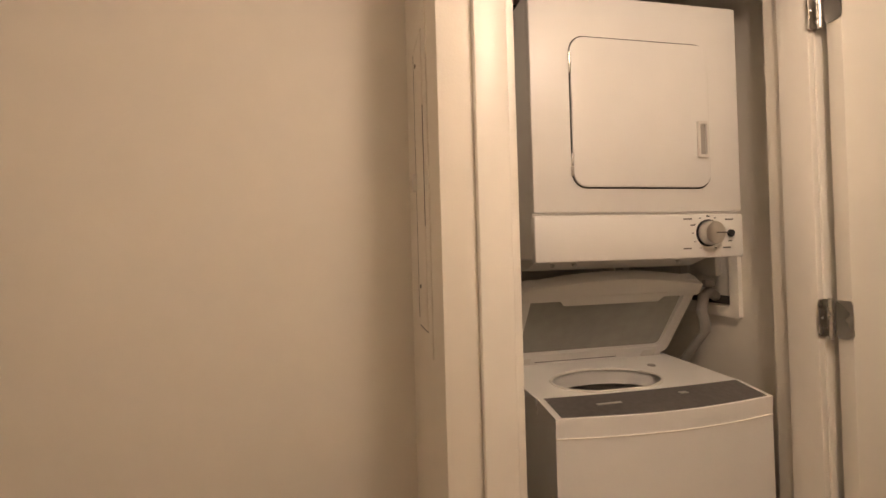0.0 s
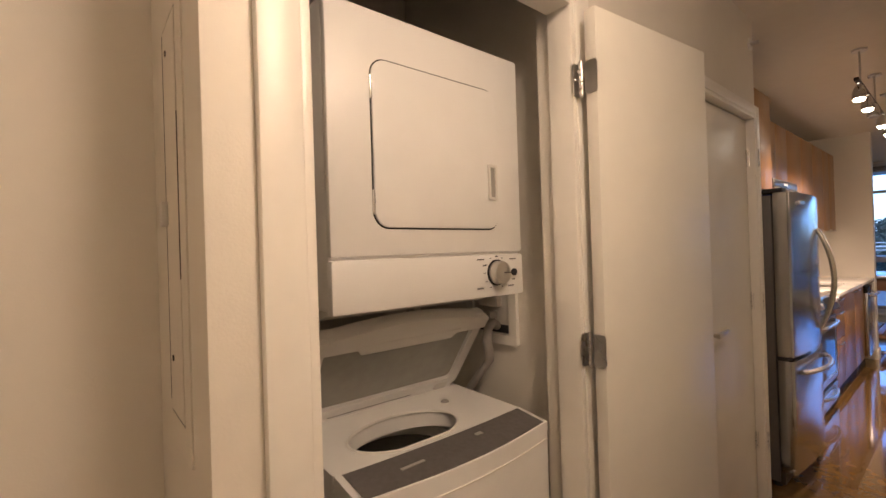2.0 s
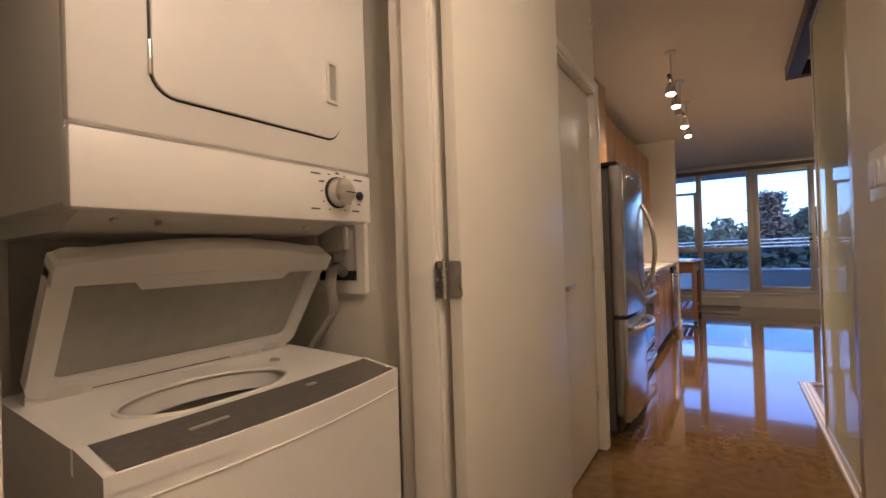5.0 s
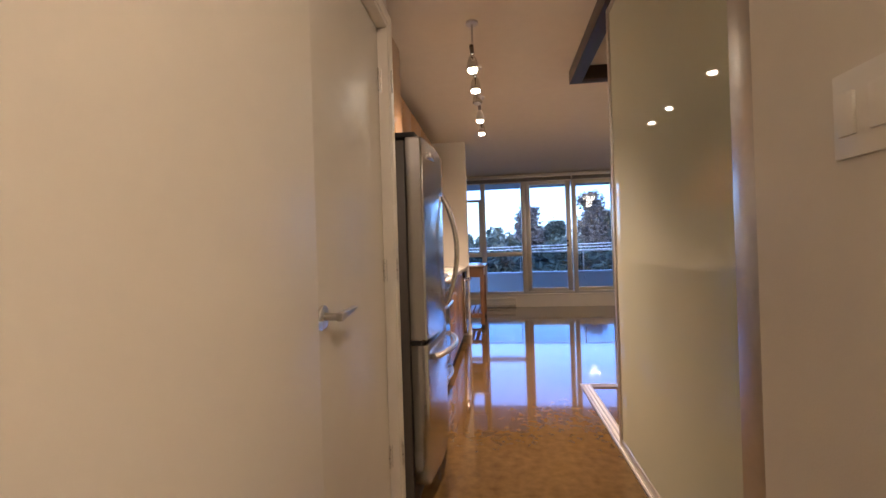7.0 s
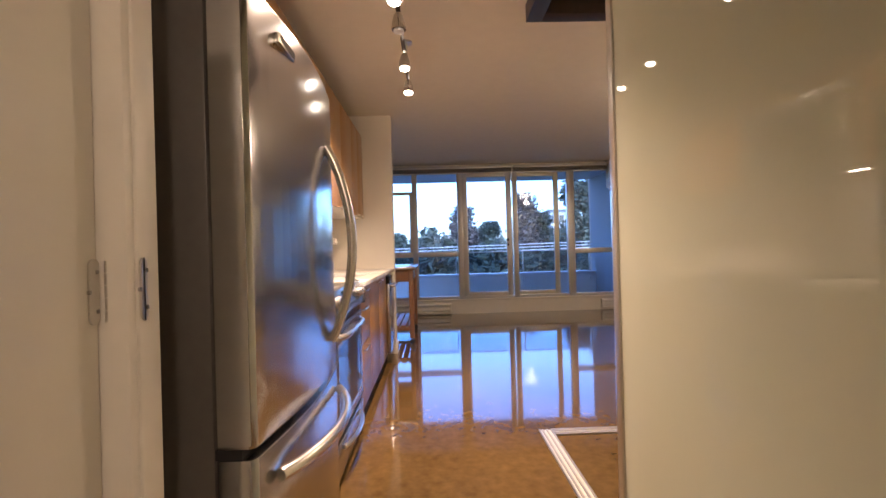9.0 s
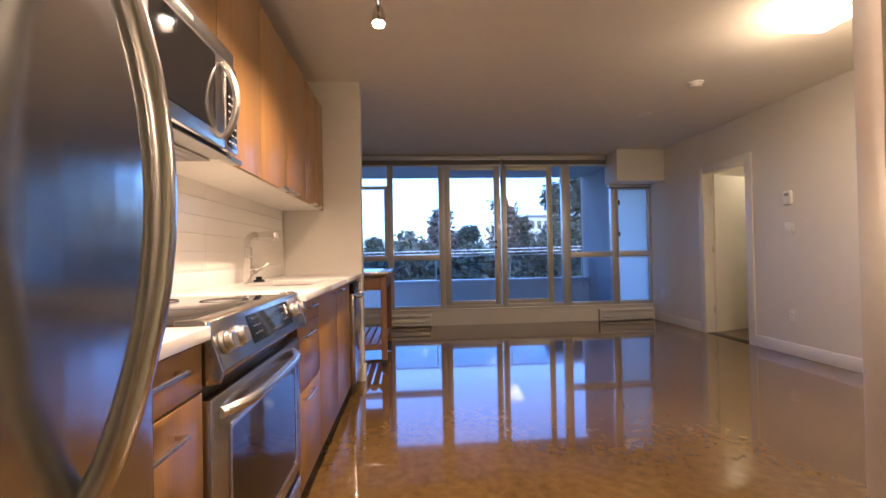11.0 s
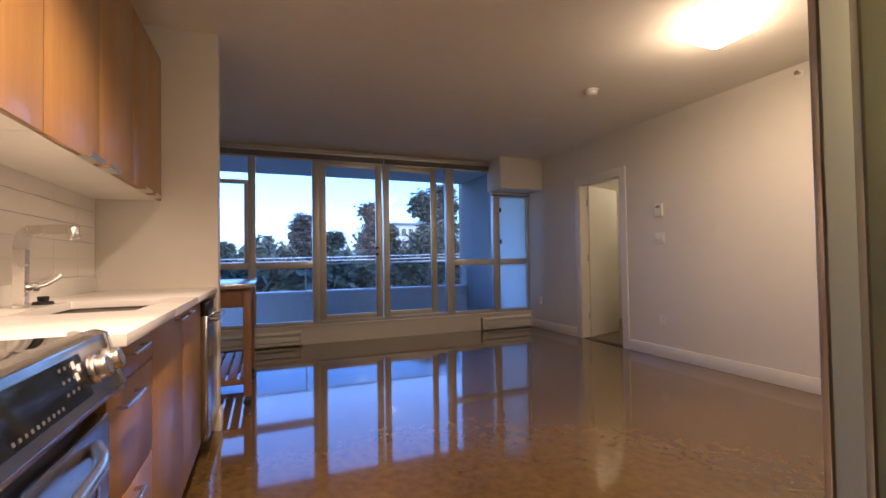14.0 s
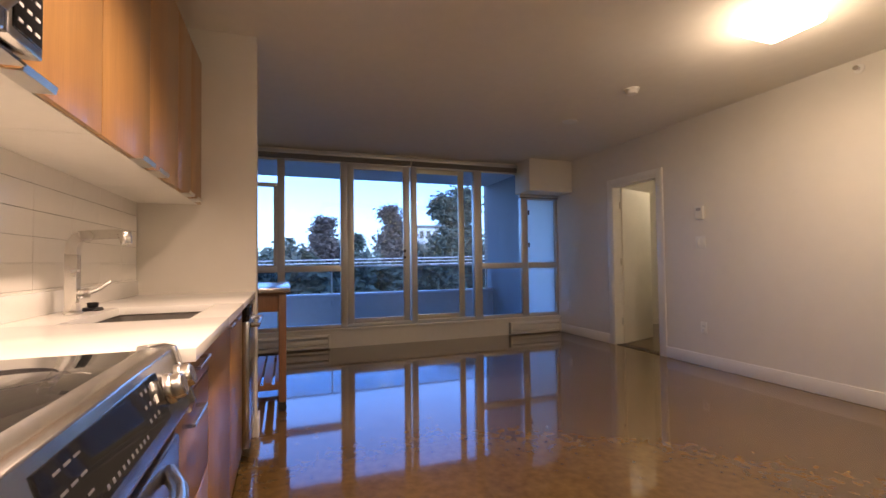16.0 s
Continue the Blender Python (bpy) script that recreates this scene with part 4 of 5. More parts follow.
def microwave():
    x0, x1, y0, z0, z1 = 4.580, 5.292, 1.705, 1.475, 1.885
    t = thing("microwave", (4.97, 1.9, z0), "stainless over-the-range microwave with a black glass door", "microwave")
    part("body", box(x0, x1, y0 + 0.03, 2.115, z0 + 0.004, z1, 0.004), GREYSIDE, t)
    part("top_vent", box(x0, x1, y0 - 0.004, y0 + 0.03, z1 - 0.062, z1, 0.006), STEEL_H, t)
    dr = part("door", box(x0, x1 - 0.115, y0 - 0.014, y0 + 0.03, z0 + 0.012, z1 - 0.066, 0.008), STEEL_H, t, "steel-framed door")
    part("door_glass", prism(rounded(x0 + 0.045, x1 - 0.20, z0 + 0.062, z1 - 0.085, 0.012), "y", y0 - 0.017, y0 - 0.012), BLACKGLASS, dr, "black glass window")
    cpn = part("control_panel", box(x1 - 0.112, x1, y0 - 0.014, y0 + 0.03, z0 + 0.012, z1 - 0.066, 0.006), STEEL_H, t)
    part("key_pad", box(x1 - 0.100, x1 - 0.012, y0 - 0.017, y0 - 0.012, z0 + 0.03, z1 - 0.085, 0.002), BLACKGLASS, cpn)
    for r in range(7):
        for c in range(3):
            x, z = x1 - 0.092 + c * 0.027, z0 + 0.045 + r * 0.028
            part("key", box(x, x + 0.014, y0 - 0.0185, y0 - 0.0165, z, z + 0.006), SILVERINK, cpn)
    arc = [(x1 - 0.142, y0 - 0.016 - 0.05 * math.sin(math.pi * k / 12) ** 0.7, z0 + 0.045 + 0.27 * k / 12) for k in range(13)]
    part("handle", tube(arc, 0.0125, 12), CHROME, dr, "bowed steel handle")
    b = part("badge", box(4.86, 4.96, y0 - 0.007, y0 - 0.003, z1 - 0.042, z1 - 0.024, 0.001, 1), TRIM, t, "plain pale badge")
    un = part("underside", box(x0 + 0.004, x1 - 0.004, y0 + 0.01, 2.11, z0, z0 + 0.006), STEEL_H, t)
    for a in (x0 + 0.04, x0 + 0.42):
        f = part("grease_filter", box(a, a + 0.30, 1.80, 2.02, z0 - 0.006, z0, 0.002), HOSE, un, "mesh grease filter")
        for n in range(5):
            part("filter_rib", box(a + 0.03, a + 0.27, 1.82 + n * 0.042, 1.826 + n * 0.042, z0 - 0.008, z0 - 0.0055), STEEL, f)
    part("lamp_lens", box(4.66, 4.78, 1.855, 1.905, z0 - 0.004, z0 + 0.001, 0.001, 1), HOODGLOW, un, "lit hood lamp")


microwave()

# ---- base cabinets, counter, range, dishwasher ----
BY = 1.492
def base(x0, x1, fronts, label, body_top=0.88):
    """fronts: (x0, x1, z0, z1, pull or None)"""
    t = thing("base_cabinet", ((x0 + x1) / 2, 1.8, 0), label, "cabinet", "base kitchen cabinets")
    part("body", box(x0, x1, BY + 0.019, 2.12, 0.10, body_top, 0.001, 1), WOOD, t)
    part("toe_kick", box(x0, x1, BY + 0.06, BY + 0.075, 0, 0.10), DARK, t, "black recessed toe kick")
    for a, b, z0, z1, p in fronts:
        d = part("drawer_front" if z1 - z0 < 0.32 else "door", box(a + 0.0015, b - 0.0015, BY, BY + 0.018, z0, z1 - 0.003, 0.0015), WOOD, t)
        if p:
            pull(d, *p[:2], BY, p[2])
    return t


base(4.157, 4.540, [(4.157, 4.540, 0.795, 0.90, (4.27, 4.43, 0.862)), (4.157, 4.540, 0.46, 0.792, (4.27, 4.43, 0.735)), (4.157, 4.540, 0.105, 0.457, (4.27, 4.43, 0.40))], "wood-veneer drawer cabinet beside the range", 0.90)
base(5.365, 5.80, [(5.365, 5.80, 0.80, 0.90, (5.50, 5.66, 0.862)), (5.365, 5.80, 0.515, 0.797, (5.43, 5.60, 0.748)), (5.365, 5.80, 0.105, 0.512, (5.43, 5.60, 0.482))], "wood-veneer drawer cabinet with bar handles", 0.90)
base(5.803, 6.905, [(5.803, 6.35, 0.105, 0.90, (6.17, 6.30, 0.868)), (6.353, 6.905, 0.105, 0.90, (6.40, 6.53, 0.868))], "wood-veneer sink cabinet with two doors", 0.69)


def range_cooker():
    x0, x1, y0 = 4.553, 5.357, 1.487
    t = thing("range", (4.98, 1.8, 0), "stainless slide-in electric range with a black glass top", "stove")
    part("body", box(x0, x1, y0 + 0.045, 2.11, 0.03, 0.905, 0.003), GREYSIDE, t)
    top = part("cooktop", box(x0 - 0.004, x1 + 0.004, y0 + 0.020, 2.115, 0.928, 0.937, 0.003), BLACKGLASS, t, "black ceramic glass cooktop")
    for cx, cy, r in ((4.79, 1.70, 0.10), (5.17, 1.70, 0.08), (4.79, 1.97, 0.075), (5.17, 1.97, 0.10)):
        ring = [(cx + r * math.cos(k * math.tau / 40), cy + r * math.sin(k * math.tau / 40), 0.9373) for k in range(41)]
        part("burner_mark", tube(ring, 0.0007, 4), PANELGREY, top)
    prof = [(y0 + 0.065, 0.941), (y0 + 0.022, 0.945), (y0 + 0.006, 0.940), (y0 - 0.030, 0.826), (y0 - 0.024, 0.812), (y0 + 0.07, 0.80)]
    cp = part("control_panel", prism(prof, "x", x0 + 0.012, x1 - 0.012, bevel=0.003), STEEL_H, t, "sloping steel control panel")
    end = [(y0 + 0.07, 0.947), (y0 + 0.022, 0.950), (y0 + 0.001, 0.943), (y0 - 0.036, 0.828), (y0 - 0.028, 0.803), (y0 + 0.08, 0.79)]
    for a, b in ((x0 - 0.003, x0 + 0.012), (x1 - 0.012, x1 + 0.003)):
        part("end_cap", prism(end, "x", a, b, bevel=0.002), STEEL, cp)
    slope = Vector((0, -0.036, -0.114)).normalized()
    out = Vector((0, -0.114, 0.036)).normalized()
    mid = Vector((0, y0 - 0.0115, 0.885))

    def on_panel(x, s):
        return Vector((x, mid.y, mid.z)) + slope * s

    def plate(xa, xb, sa, sb, h0, h1):
        bm = bmesh.new()
        vs = []
        for h in (h0, h1):
            for x, s in ((xa, sa), (xb, sa), (xb, sb), (xa, sb)):
                vs.append(bm.verts.new(on_panel(x, s) + out * h))
        for f in ((0, 1, 2, 3), (4, 5, 6, 7), (0, 1, 5, 4), (1, 2, 6, 5), (2, 3, 7, 6), (3, 0, 4, 7)):
            bm.faces.new([vs[k] for k in f])
        return bm

    sc = part("display", plate(4.79, 5.185, -0.042, 0.040, -0.002, 0.003), BLACKGLASS, cp, "black touch display")
    for r in range(3):
        for c in range(3):
            part("key_mark", plate(4.815 + c * 0.022, 4.830 + c * 0.022, -0.03 + r * 0.022, -0.027 + r * 0.022, 0.003, 0.0036), KEYINK, sc)
            part("key_mark", plate(5.085 + c * 0.022, 5.094 + c * 0.022, -0.032 + r * 0.022, -0.026 + r * 0.022, 0.003, 0.0036), KEYINK, sc)
    for c in range(10):
        part("key_mark", plate(4.90 + c * 0.017, 4.907 + c * 0.017, 0.026, 0.032, 0.003, 0.0036), KEYINK, sc)
    for n in range(2):
        part("bright_key", plate(5.138, 5.152, -0.034 + n * 0.022, -0.020 + n * 0.022, 0.003, 0.0036), TRIM, sc)
    for x in (4.612, 4.692, 5.225, 5.305):
        c = on_panel(x, 0.0)
        k = part("knob", cyl(c + out * 0.001, c + out * 0.012, 0.029, 0.027, seg=28, bevel=0.002), CHROME, cp, "brushed steel knob")
        part("knob_grip", cyl(c + out * 0.012, c + out * 0.029, 0.024, 0.022, seg=28, bevel=0.003), CHROME, k)
        part("knob_cap", cyl(c + out * 0.0285, c + out * 0.0295, 0.0165, seg=24), PANELGREY, k)
    dr = part("oven_door", box(x0 + 0.004, x1 - 0.004, y0 - 0.006, y0 + 0.042, 0.235, 0.765, 0.006), STEEL_H, t, "steel oven door")
    part("door_window", prism(rounded(4.66, 5.26, 0.30, 0.665, 0.015), "y", y0 - 0.009, y0 - 0.004), BLACKGLASS, dr, "dark oven window")
    part("window_trim", ring_prism(rounded(4.648, 5.272, 0.288, 0.677, 0.02), rounded(4.66, 5.26, 0.30, 0.665, 0.015), "y", y0 - 0.011, y0 - 0.004), CHROME, dr)
    arc = [(4.60 + 0.66 * k / 16, y0 - 0.006 - 0.036 * min(1, math.sin(math.pi * k / 16) * 2.2) - 0.012 * math.sin(math.pi * k / 16), 0.722) for k in range(17)]
    part("oven_handle", tube(arc, 0.0145, 12), CHROME, dr, "long bowed steel handle")
    dw = part("warming_drawer", box(x0 + 0.004, x1 - 0.004, y0 - 0.004, y0 + 0.042, 0.045, 0.205, 0.005), STEEL_H, t)
    arc = [(4.74 + 0.48 * k / 12, y0 - 0.006 - 0.04 * math.sin(math.pi * k / 12) ** 0.6, 0.165) for k in range(13)]
    part("drawer_handle", tube(arc, 0.012, 10), CHROME, dw)
    for n in range(3):
        part("vent_slot", box(x0 + 0.03, x1 - 0.03, y0 + 0.002, y0 + 0.04, 0.208 + n * 0.009, 0.213 + n * 0.009), DARK, t)
    for x in (x0 + 0.05, x1 - 0.05):
        part("foot", cyl((x, 1.56, 0), (x, 1.56, 0.032), 0.018, seg=12), DARK, t)


range_cooker()


def dishwasher():
    x0, x1 = 6.912, 7.384
    t = thing("dishwasher", (7.15, 1.8, 0), "narrow stainless dishwasher with a bar handle under the counter", "dishwasher")
    part("body", box(x0 + 0.004, x1 - 0.004, 1.50, 2.10, 0.10, 0.878, 0.002), GREYSIDE, t)
    d = part("door", box(x0, x1, 1.455, 1.499, 0.115, 0.80, 0.005), STEEL, t)
    part("control_strip", box(x0, x1, 1.455, 1.499, 0.803, 0.876, 0.005), BLACKGLASS, t, "dark control strip")
    part("handle", tube([(x0 + 0.04, 1.452, 0.775), (x0 + 0.05, 1.415, 0.775), (x1 - 0.05, 1.415, 0.775), (x1 - 0.04, 1.452, 0.775)], 0.012, 12), CHROME, d)
    part("toe_panel", box(x0, x1, 1.55, 1.565, 0, 0.10), DARK, t)


dishwasher()
CY0 = 1.452
ct = thing("countertop", (6.37, 1.8, 0.885), "white quartz countertop with an undermount sink cut-out", "countertop")
bm = box(5.361, 5.95, CY0, 2.12, 0.905, 0.935, 0.002)
box(6.50, 7.389, CY0, 2.12, 0.905, 0.935, 0.002, bm=bm)
box(5.95, 6.50, CY0, 1.570, 0.9052, 0.9348, 0.0, bm=bm)
box(5.95, 6.50, 1.930, 2.12, 0.9052, 0.9348, 0.0, bm=bm)
part("slab", bm, QUARTZ, ct)
part("upstand", box(5.361, 7.389, 2.098, 2.118, 0.935, 1.02, 0.002), QUARTZ, ct)
ct2 = thing("countertop", (4.4, 1.8, 0.885), "short white quartz countertop between fridge and range", "countertop")
part("slab", box(4.155, 4.549, CY0 + 0.024, 2.12, 0.905, 0.935, 0.002), QUARTZ, ct2)
# bowl steel: shade and brownish reflections are put into its darker colour
SHADEDSTEEL = mat("sink_steel_painted_darker", (0.26, 0.24, 0.22), 0.42, 0.9, vary=0.12, scale=10)
sk = thing("sink", (6.225, 1.75, 0.72), "undermount stainless steel kitchen sink with two bowls", "sink")
for a, b in ((5.955, 6.225), (6.245, 6.495)):
    bm = bmesh.new()
    top, low = rounded(a, b, 1.575, 1.925, 0.03), rounded(a + 0.012, b - 0.012, 1.587, 1.913, 0.03)
    u, v = [bm.verts.new((x, y, 0.906)) for x, y in top], [bm.verts.new((x, y, 0.73)) for x, y in low]
    for k in range(len(u)):
        bm.faces.new((u[k], u[(k + 1) % len(u)], v[(k + 1) % len(u)], v[k]))
    bm.faces.new(v)
    bw = part("bowl", bm, SHADEDSTEEL, sk)
    part("drain", cyl(((a + b) / 2, 1.75, 0.7305), ((a + b) / 2, 1.75, 0.734), 0.04, seg=24), CHROME, bw)
part("divider", box(6.222, 6.248, 1.575, 1.925, 0.890, 0.904, 0.003), STEEL_H, sk)
part("rim", ring_prism(rounded(5.94, 6.51, 1.56, 1.94, 0.03), rounded(5.957, 6.493, 1.577, 1.923, 0.03), "z", 0.899, 0.9045), STEEL_H, sk)

FX, FY = 6.28, 2.010
fc = thing("faucet", (FX, FY, 0.935), "chrome single-lever kitchen faucet with a squared spout", "faucet")
part("base", cyl((FX, FY, 0.935), (FX, FY, 0.95), 0.028, seg=28, bevel=0.003), CHROME, fc)
part("column", tube([(FX, FY, 0.94), (FX, FY, 1.17), (FX - 0.002, FY - 0.006, 1.20), (FX - 0.008, FY - 0.02, 1.218), (FX - 0.018, FY - 0.04, 1.224)], 0.026, 4), CHROME, fc)
part("spout", tube([(FX - 0.014, FY - 0.03, 1.224), (FX - 0.06, FY - 0.11, 1.227), (FX - 0.10, FY - 0.18, 1.226), (FX - 0.112, FY - 0.20, 1.222)], 0.022, 4), CHROME, fc)
part("spray_head", cyl((FX - 0.106, FY - 0.19, 1.228), (FX - 0.112, FY - 0.20, 1.19), 0.021, 0.017, seg=20, bevel=0.002), CHROME, fc)
part("valve", cyl((FX, FY, 1.005), (FX + 0.03, FY - 0.04, 1.008), 0.021, seg=20, bevel=0.003), CHROME, fc)
part("lever", tube([(FX + 0.028, FY - 0.038, 1.01), (FX + 0.05, FY - 0.06, 1.02), (FX + 0.085, FY - 0.09, 1.05)], 0.008, 10), CHROME, fc)
sp = thing("sink_stopper", (6.42, 2.00, 0.935), "black rubber sink stopper on the counter", "stopper")
part("disc", cyl((6.42, 1.995, 0.935), (6.42, 1.995, 0.947), 0.036, 0.032, seg=24, bevel=0.002), DARK, sp)
part("knob", cyl((6.42, 1.995, 0.947), (6.42, 1.995, 0.967), 0.017, 0.02, seg=20, bevel=0.002), DARK, sp)

# ---- rolling cart beyond the wall end ----
ca = thing("kitchen_cart", (8.36, 1.52, 0), "dark wooden kitchen cart with a pale top on black casters", "cart")
CX0, CX1, CYA, CYB = 7.84, 8.90, 1.265, 1.78
part("top", box(CX0 - 0.04, CX1 + 0.04, CYA - 0.03, CYB + 0.03, 0.895, 0.93, 0.005), STEEL_H, ca, "pale metal worktop")
for x in (CX0, CX1 - 0.055):
    for y in (CYA, CYB - 0.055):
        part("leg", box(x, x + 0.055, y, y + 0.055, 0.075, 0.895, 0.003), CARTWOOD, ca)
        c = part("caster", cyl((x + 0.015, y + 0.0275, 0.03), (x + 0.04, y + 0.0275, 0.03), 0.03, seg=20, bevel=0.003), DARK, ca, "black caster wheel")
        part("fork", box(x + 0.010, x + 0.045, y + 0.012, y + 0.043, 0.062, 0.0755, 0.002), STEEL, c)
for y in (CYA + 0.012, CYB - 0.037):
    part("apron", box(CX0 + 0.055, CX1 - 0.055, y, y + 0.025, 0.75, 0.895, 0.002), CARTWOOD, ca)
for x in (CX0 + 0.012, CX1 - 0.037):
    part("apron", box(x, x + 0.025, CYA + 0.055, CYB - 0.055, 0.75, 0.895, 0.002), CARTWOOD, ca)
for n in range(6):
    y = CYA + 0.02 + n * 0.082
    part("slat", box(CX0 + 0.01, CX1 - 0.01, y + 0.0, y + 0.062, 0.205, 0.225, 0.002), CARTWOOD, ca)
for x in (CX0 + 0.012, CX1 - 0.037):
    part("stretcher", box(x, x + 0.025, CYA + 0.055, CYB - 0.055, 0.165, 0.205, 0.002), CARTWOOD, ca)

# ---- lamps and small fixtures ----
def flush_lamp(cx, cy, s, label):
    t = thing("ceiling_lamp", (cx, cy, CEIL_Z), label, "ceiling lamp")
    part("base", box(cx - s + 0.03, cx + s - 0.03, cy - s + 0.03, cy + s - 0.03, CEIL_Z - 0.03, CEIL_Z, 0.003), TRIM, t)
    part("diffuser", box(cx - s, cx + s, cy - s, cy + s, CEIL_Z - 0.105, CEIL_Z - 0.032, 0.03, 3), LAMPGLOW, t, "lit frosted glass shade")
    return t


flush_lamp(*LAMP_LIVING, 0.165, "square lit flush ceiling lamp with frosted glass")
flush_lamp(8.75, -4.1, 0.17, "square lit flush ceiling lamp in the bedroom")
flush_lamp(*LAMP_HALL, 0.16, "square lit flush ceiling lamp in the hall")
tk = thing("track_light", (5.0, TRACK_Y, CEIL_Z), "metal track light with five small spot heads", "track light")
part("rail", box(4.14, 5.86, TRACK_Y - 0.012, TRACK_Y + 0.012, 2.375, 2.395, 0.003), BRONZE, tk)
for x in (4.30, 5.0, 5.70):
    part("stem", cyl((x, TRACK_Y, 2.395), (x, TRACK_Y, CEIL_Z - 0.012), 0.006, seg=10), CHROME, tk)
    part("canopy", cyl((x, TRACK_Y, CEIL_Z - 0.014), (x, TRACK_Y, CEIL_Z), 0.04, seg=20), CHROME, tk)
for n, x in enumerate(TRACK_X):
    h = part("spot_head", lathe([(0.012, 0.07), (0.022, 0.06), (0.034, 0.02), (0.038, -0.02), (0.035, -0.02), (0.028, 0.01)], x, TRACK_Y, 22), CHROME, tk)
    h.location.z += TRACK_Z + 0.03
    part("arm", cyl((x, TRACK_Y, 2.345), (x, TRACK_Y, 2.376), 0.008, seg=10), CHROME, h)
    ORIGIN[h] = ORIGIN[tk]
    part("bulb", cyl((x, TRACK_Y, TRACK_Z - 0.004), (x, TRACK_Y, TRACK_Z + 0.012), 0.027, seg=20, bevel=0.004), BULBGLOW if n != 2 else SILVERINK, tk, "lit spot bulb" if n != 2 else "unlit spot bulb")
sm = thing("smoke_detector", (7.33, -1.60, CEIL_Z), "white round smoke detector on the ceiling", "smoke detector")
part("base", cyl((7.33, -1.60, CEIL_Z), (7.33, -1.60, CEIL_Z - 0.014), 0.066, seg=28), PLASTIC, sm)
part("cover", cyl((7.33, -1.60, CEIL_Z - 0.014), (7.33, -1.60, CEIL_Z - 0.045), 0.058, 0.045, seg=28, bevel=0.004), PLASTIC, sm)
cd = whole("ceiling_plate", cyl((8.25, -1.62, CEIL_Z - 0.008), (8.25, -1.62, CEIL_Z), 0.075, seg=28), PLASTIC, "white round cover plate on the ceiling", "cover plate")
sr = thing("sprinkler_head", (6.31, SY, 2.54), "small white wall sprinkler head", "sprinkler")
part("plate", cyl((6.31, SY, 2.53), (6.31, SY + 0.008, 2.53), 0.035, seg=24), PLASTIC, sr)
part("nozzle", cyl((6.31, SY + 0.008, 2.53), (6.31, SY + 0.05, 2.53), 0.010, seg=12), CHROME, sr)
part("deflector", cyl((6.31, SY + 0.048, 2.53), (6.31, SY + 0.052, 2.53), 0.018, seg=16), CHROME, sr)
sr2 = thing("sprinkler_head", (3.22, HY, 2.46), "small white wall sprinkler head", "sprinkler")
part("plate", cyl((3.22, HY, 2.46), (3.22, HY - 0.008, 2.46), 0.032, seg=24), PLASTIC, sr2)
part("nozzle", cyl((3.22, HY - 0.008, 2.46), (3.22, HY - 0.045, 2.46), 0.010, seg=12), CHROME, sr2)

th = thing("thermostat", (7.69, SY, 1.6), "small white plastic wall thermostat", "thermostat")
part("body", box(7.648, 7.738, SY, SY + 0.03, 1.525, 1.66, 0.006), PLASTIC, th)
part("dial", box(7.665, 7.72, SY + 0.03, SY + 0.034, 1.61, 1.64, 0.001, 1), HOSE, th)


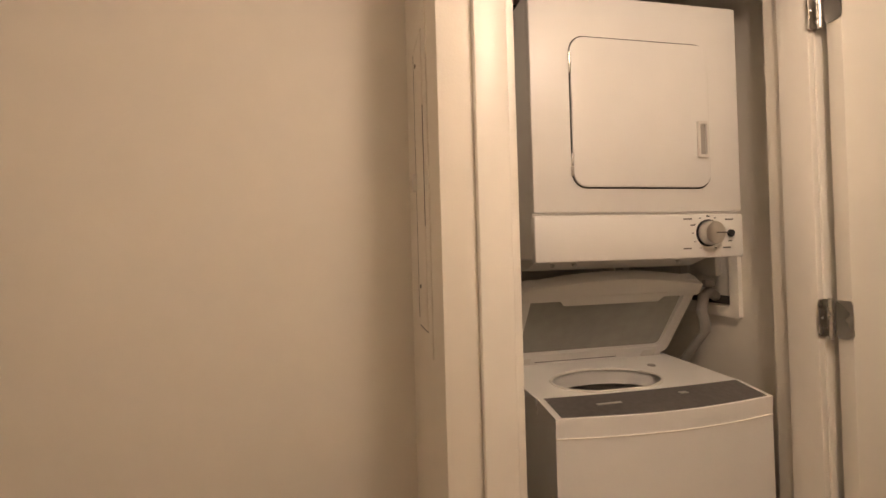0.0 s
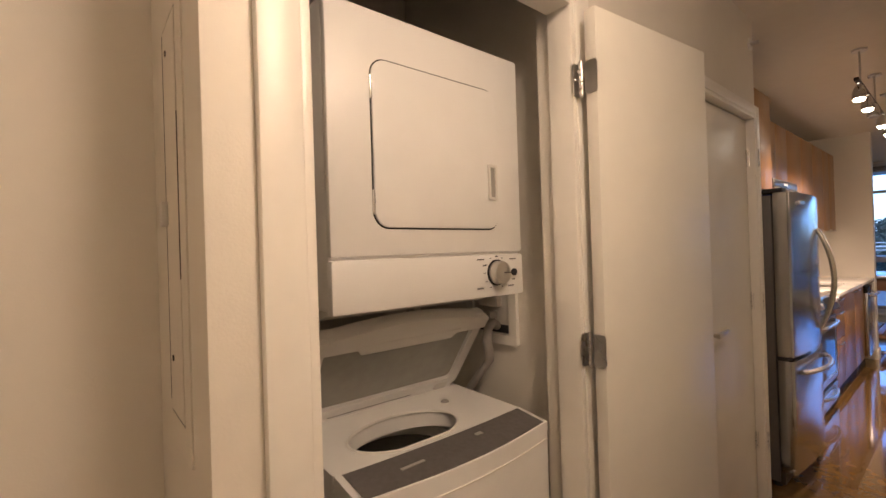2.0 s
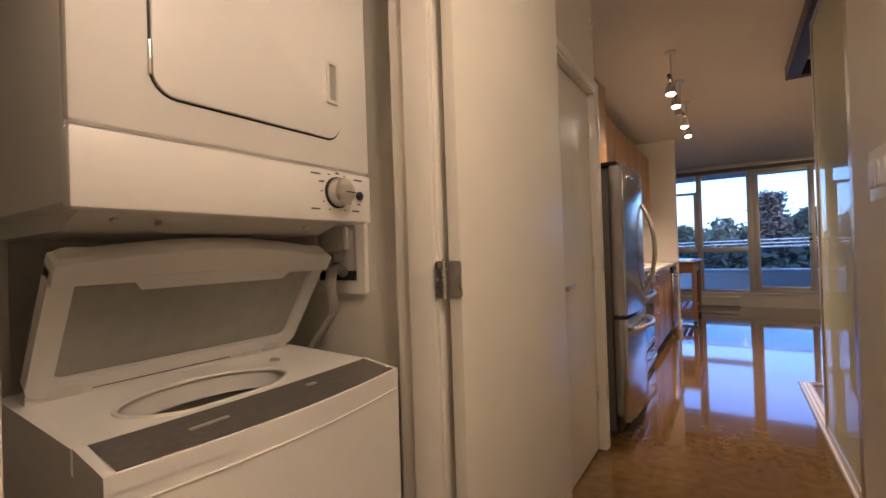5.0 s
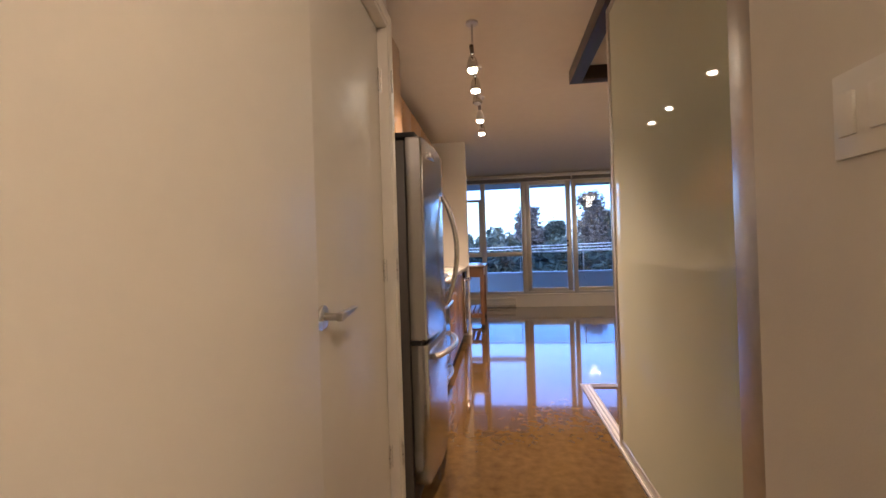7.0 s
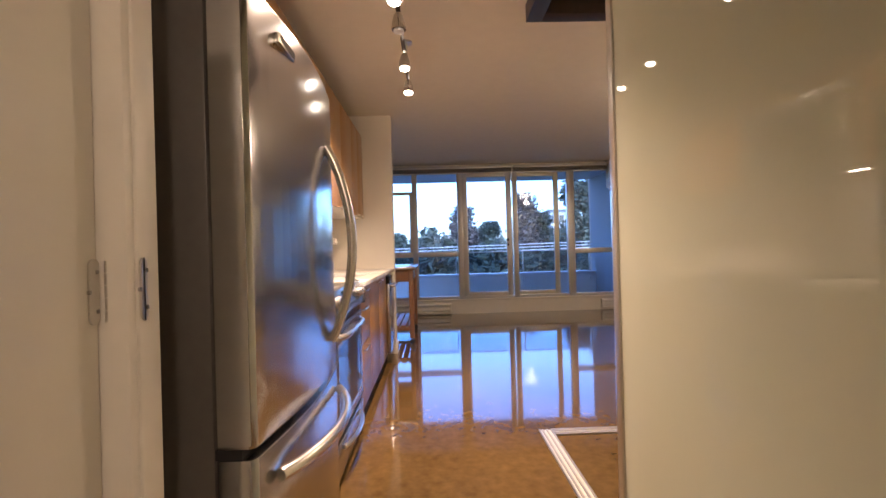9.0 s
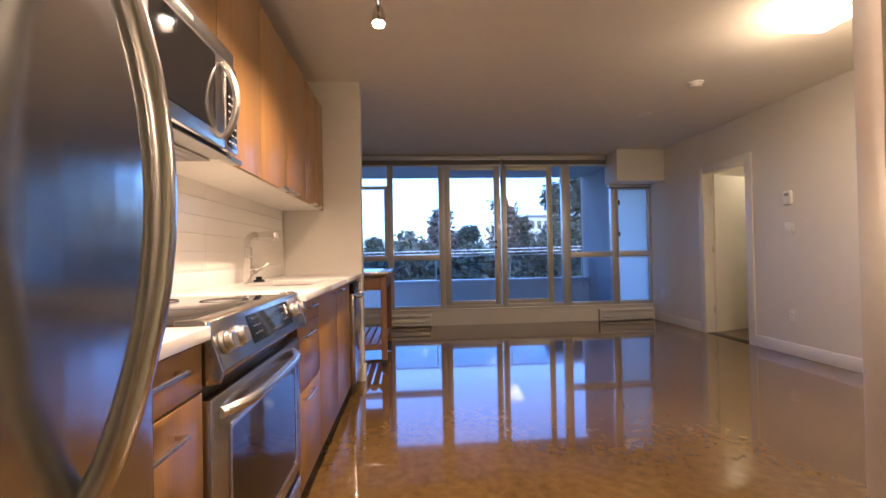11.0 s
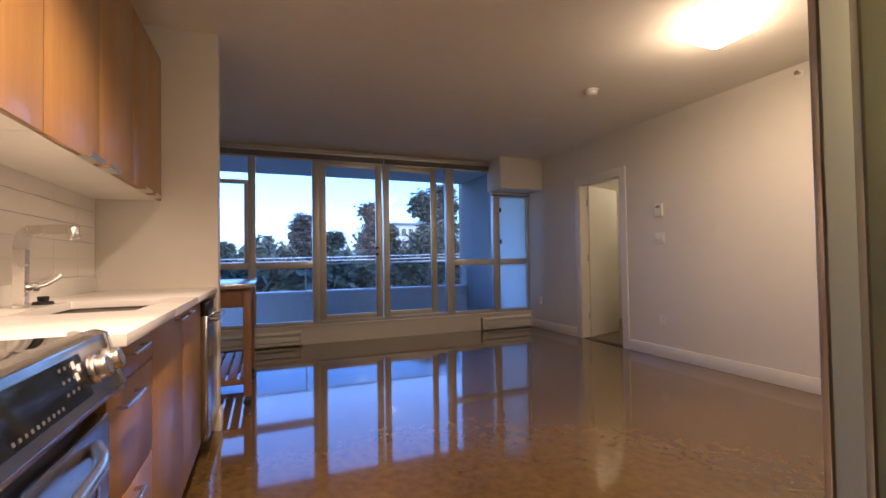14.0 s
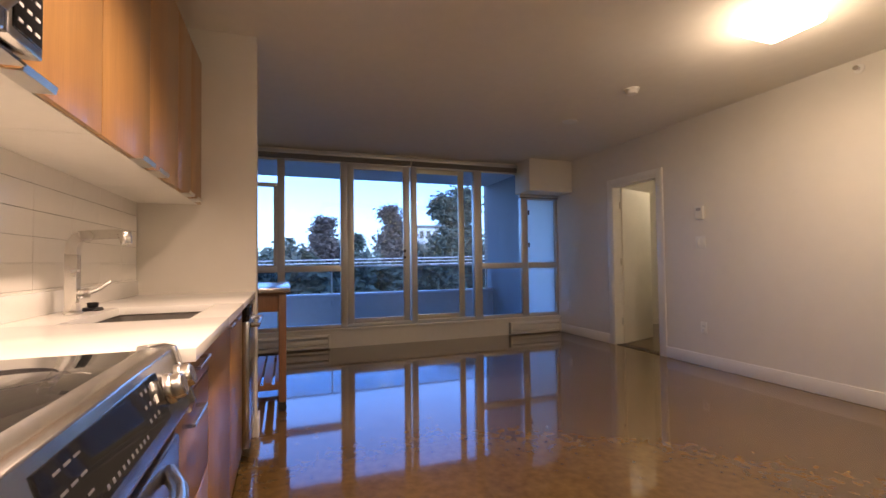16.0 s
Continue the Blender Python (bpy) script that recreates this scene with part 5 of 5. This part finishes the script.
def wall_plate(name, cat, label, x0, x1, z0, z1, y, out, rockers=0, sockets=0):
    t = thing(name, ((x0 + x1) / 2, y, (z0 + z1) / 2), label, cat)
    ya, yb = sorted((y, y + out * 0.007))
    part("plate", box(x0, x1, ya, yb, z0, z1, 0.002), PLASTIC, t)
    for n in range(rockers):
        w = (x1 - x0) / rockers
        c = x0 + (n + 0.5) * w
        ya, yb = sorted((y + out * 0.006, y + out * 0.013))
        part("rocker", box(c - 0.016, c + 0.016, ya, yb, (z0 + z1) / 2 - 0.033, (z0 + z1) / 2 + 0.033, 0.002), PLASTIC, t)
    for n in range(sockets):
        zc = (z0 + z1) / 2 + (n - 0.5) * 0.04
        ya, yb = sorted((y + out * 0.0055, y + out * 0.0095))
        s = part("socket", box((x0 + x1) / 2 - 0.017, (x0 + x1) / 2 + 0.017, ya, yb, zc - 0.014, zc + 0.014, 0.002), PLASTIC, t)
        for dx in (-0.007, 0.005):
            ya, yb = sorted((y + out * 0.009, y + out * 0.0102))
            part("slot", box((x0 + x1) / 2 + dx, (x0 + x1) / 2 + dx + 0.002, ya, yb, zc - 0.004, zc + 0.005), DARK, s)


wall_plate("light_switch", "light switch", "white double rocker light switch on the wall", 7.637, 7.757, 1.225, 1.345, SY, 1, rockers=2)
wall_plate("power_outlet", "outlet", "white double wall outlet near the floor", 7.653, 7.725, 0.34, 0.455, SY, 1, sockets=2)
wall_plate("power_outlet", "outlet", "white double wall outlet near the floor", 9.94, 10.01, 0.37, 0.485, SY, 1, sockets=2)
wall_plate("light_switch", "light switch", "white triple rocker light switch in the hall", 2.06, 2.24, 1.268, 1.40, 0.50, 1, rockers=3)
wall_plate("power_outlet", "outlet", "white double outlet on the tiled backsplash", 5.57, 5.645, 1.145, 1.265, 2.104, -1, sockets=2)

# ---- backsplash tiles ----
bs = whole("backsplash", box(4.155, 7.389, 2.116, 2.1255, 0.935, 1.50), GROUT, "white glossy tiled backsplash", "backsplash", **S)
rowh, tw = 0.094, 0.297
tile = None
for r in range(6):
    z = 0.937 + r * rowh
    x = 4.158
    while x < 7.385:
        w = min(tw, 7.387 - x)
        if w > 0.03:
            if w == tw:
                if tile is None:
                    o = new("tile", finish("tile", box(0, tw - 0.0016, 0, 0.009, 0, rowh - 0.0016, 0.001, 1), TILE, False))
                    tile = o.data
                else:
                    o = new("tile", tile)
                o.location = (x, 2.1085 + 0.0004 * ((r * 7 + int(x * 10)) % 3), z)
            else:
                o = new("tile", finish("tile", box(0, w - 0.0016, 0, 0.009, 0, rowh - 0.0016, 0.001, 1), TILE, False))
                o.location = (x, 2.1085, z)
            o.parent = bs
        x += tw
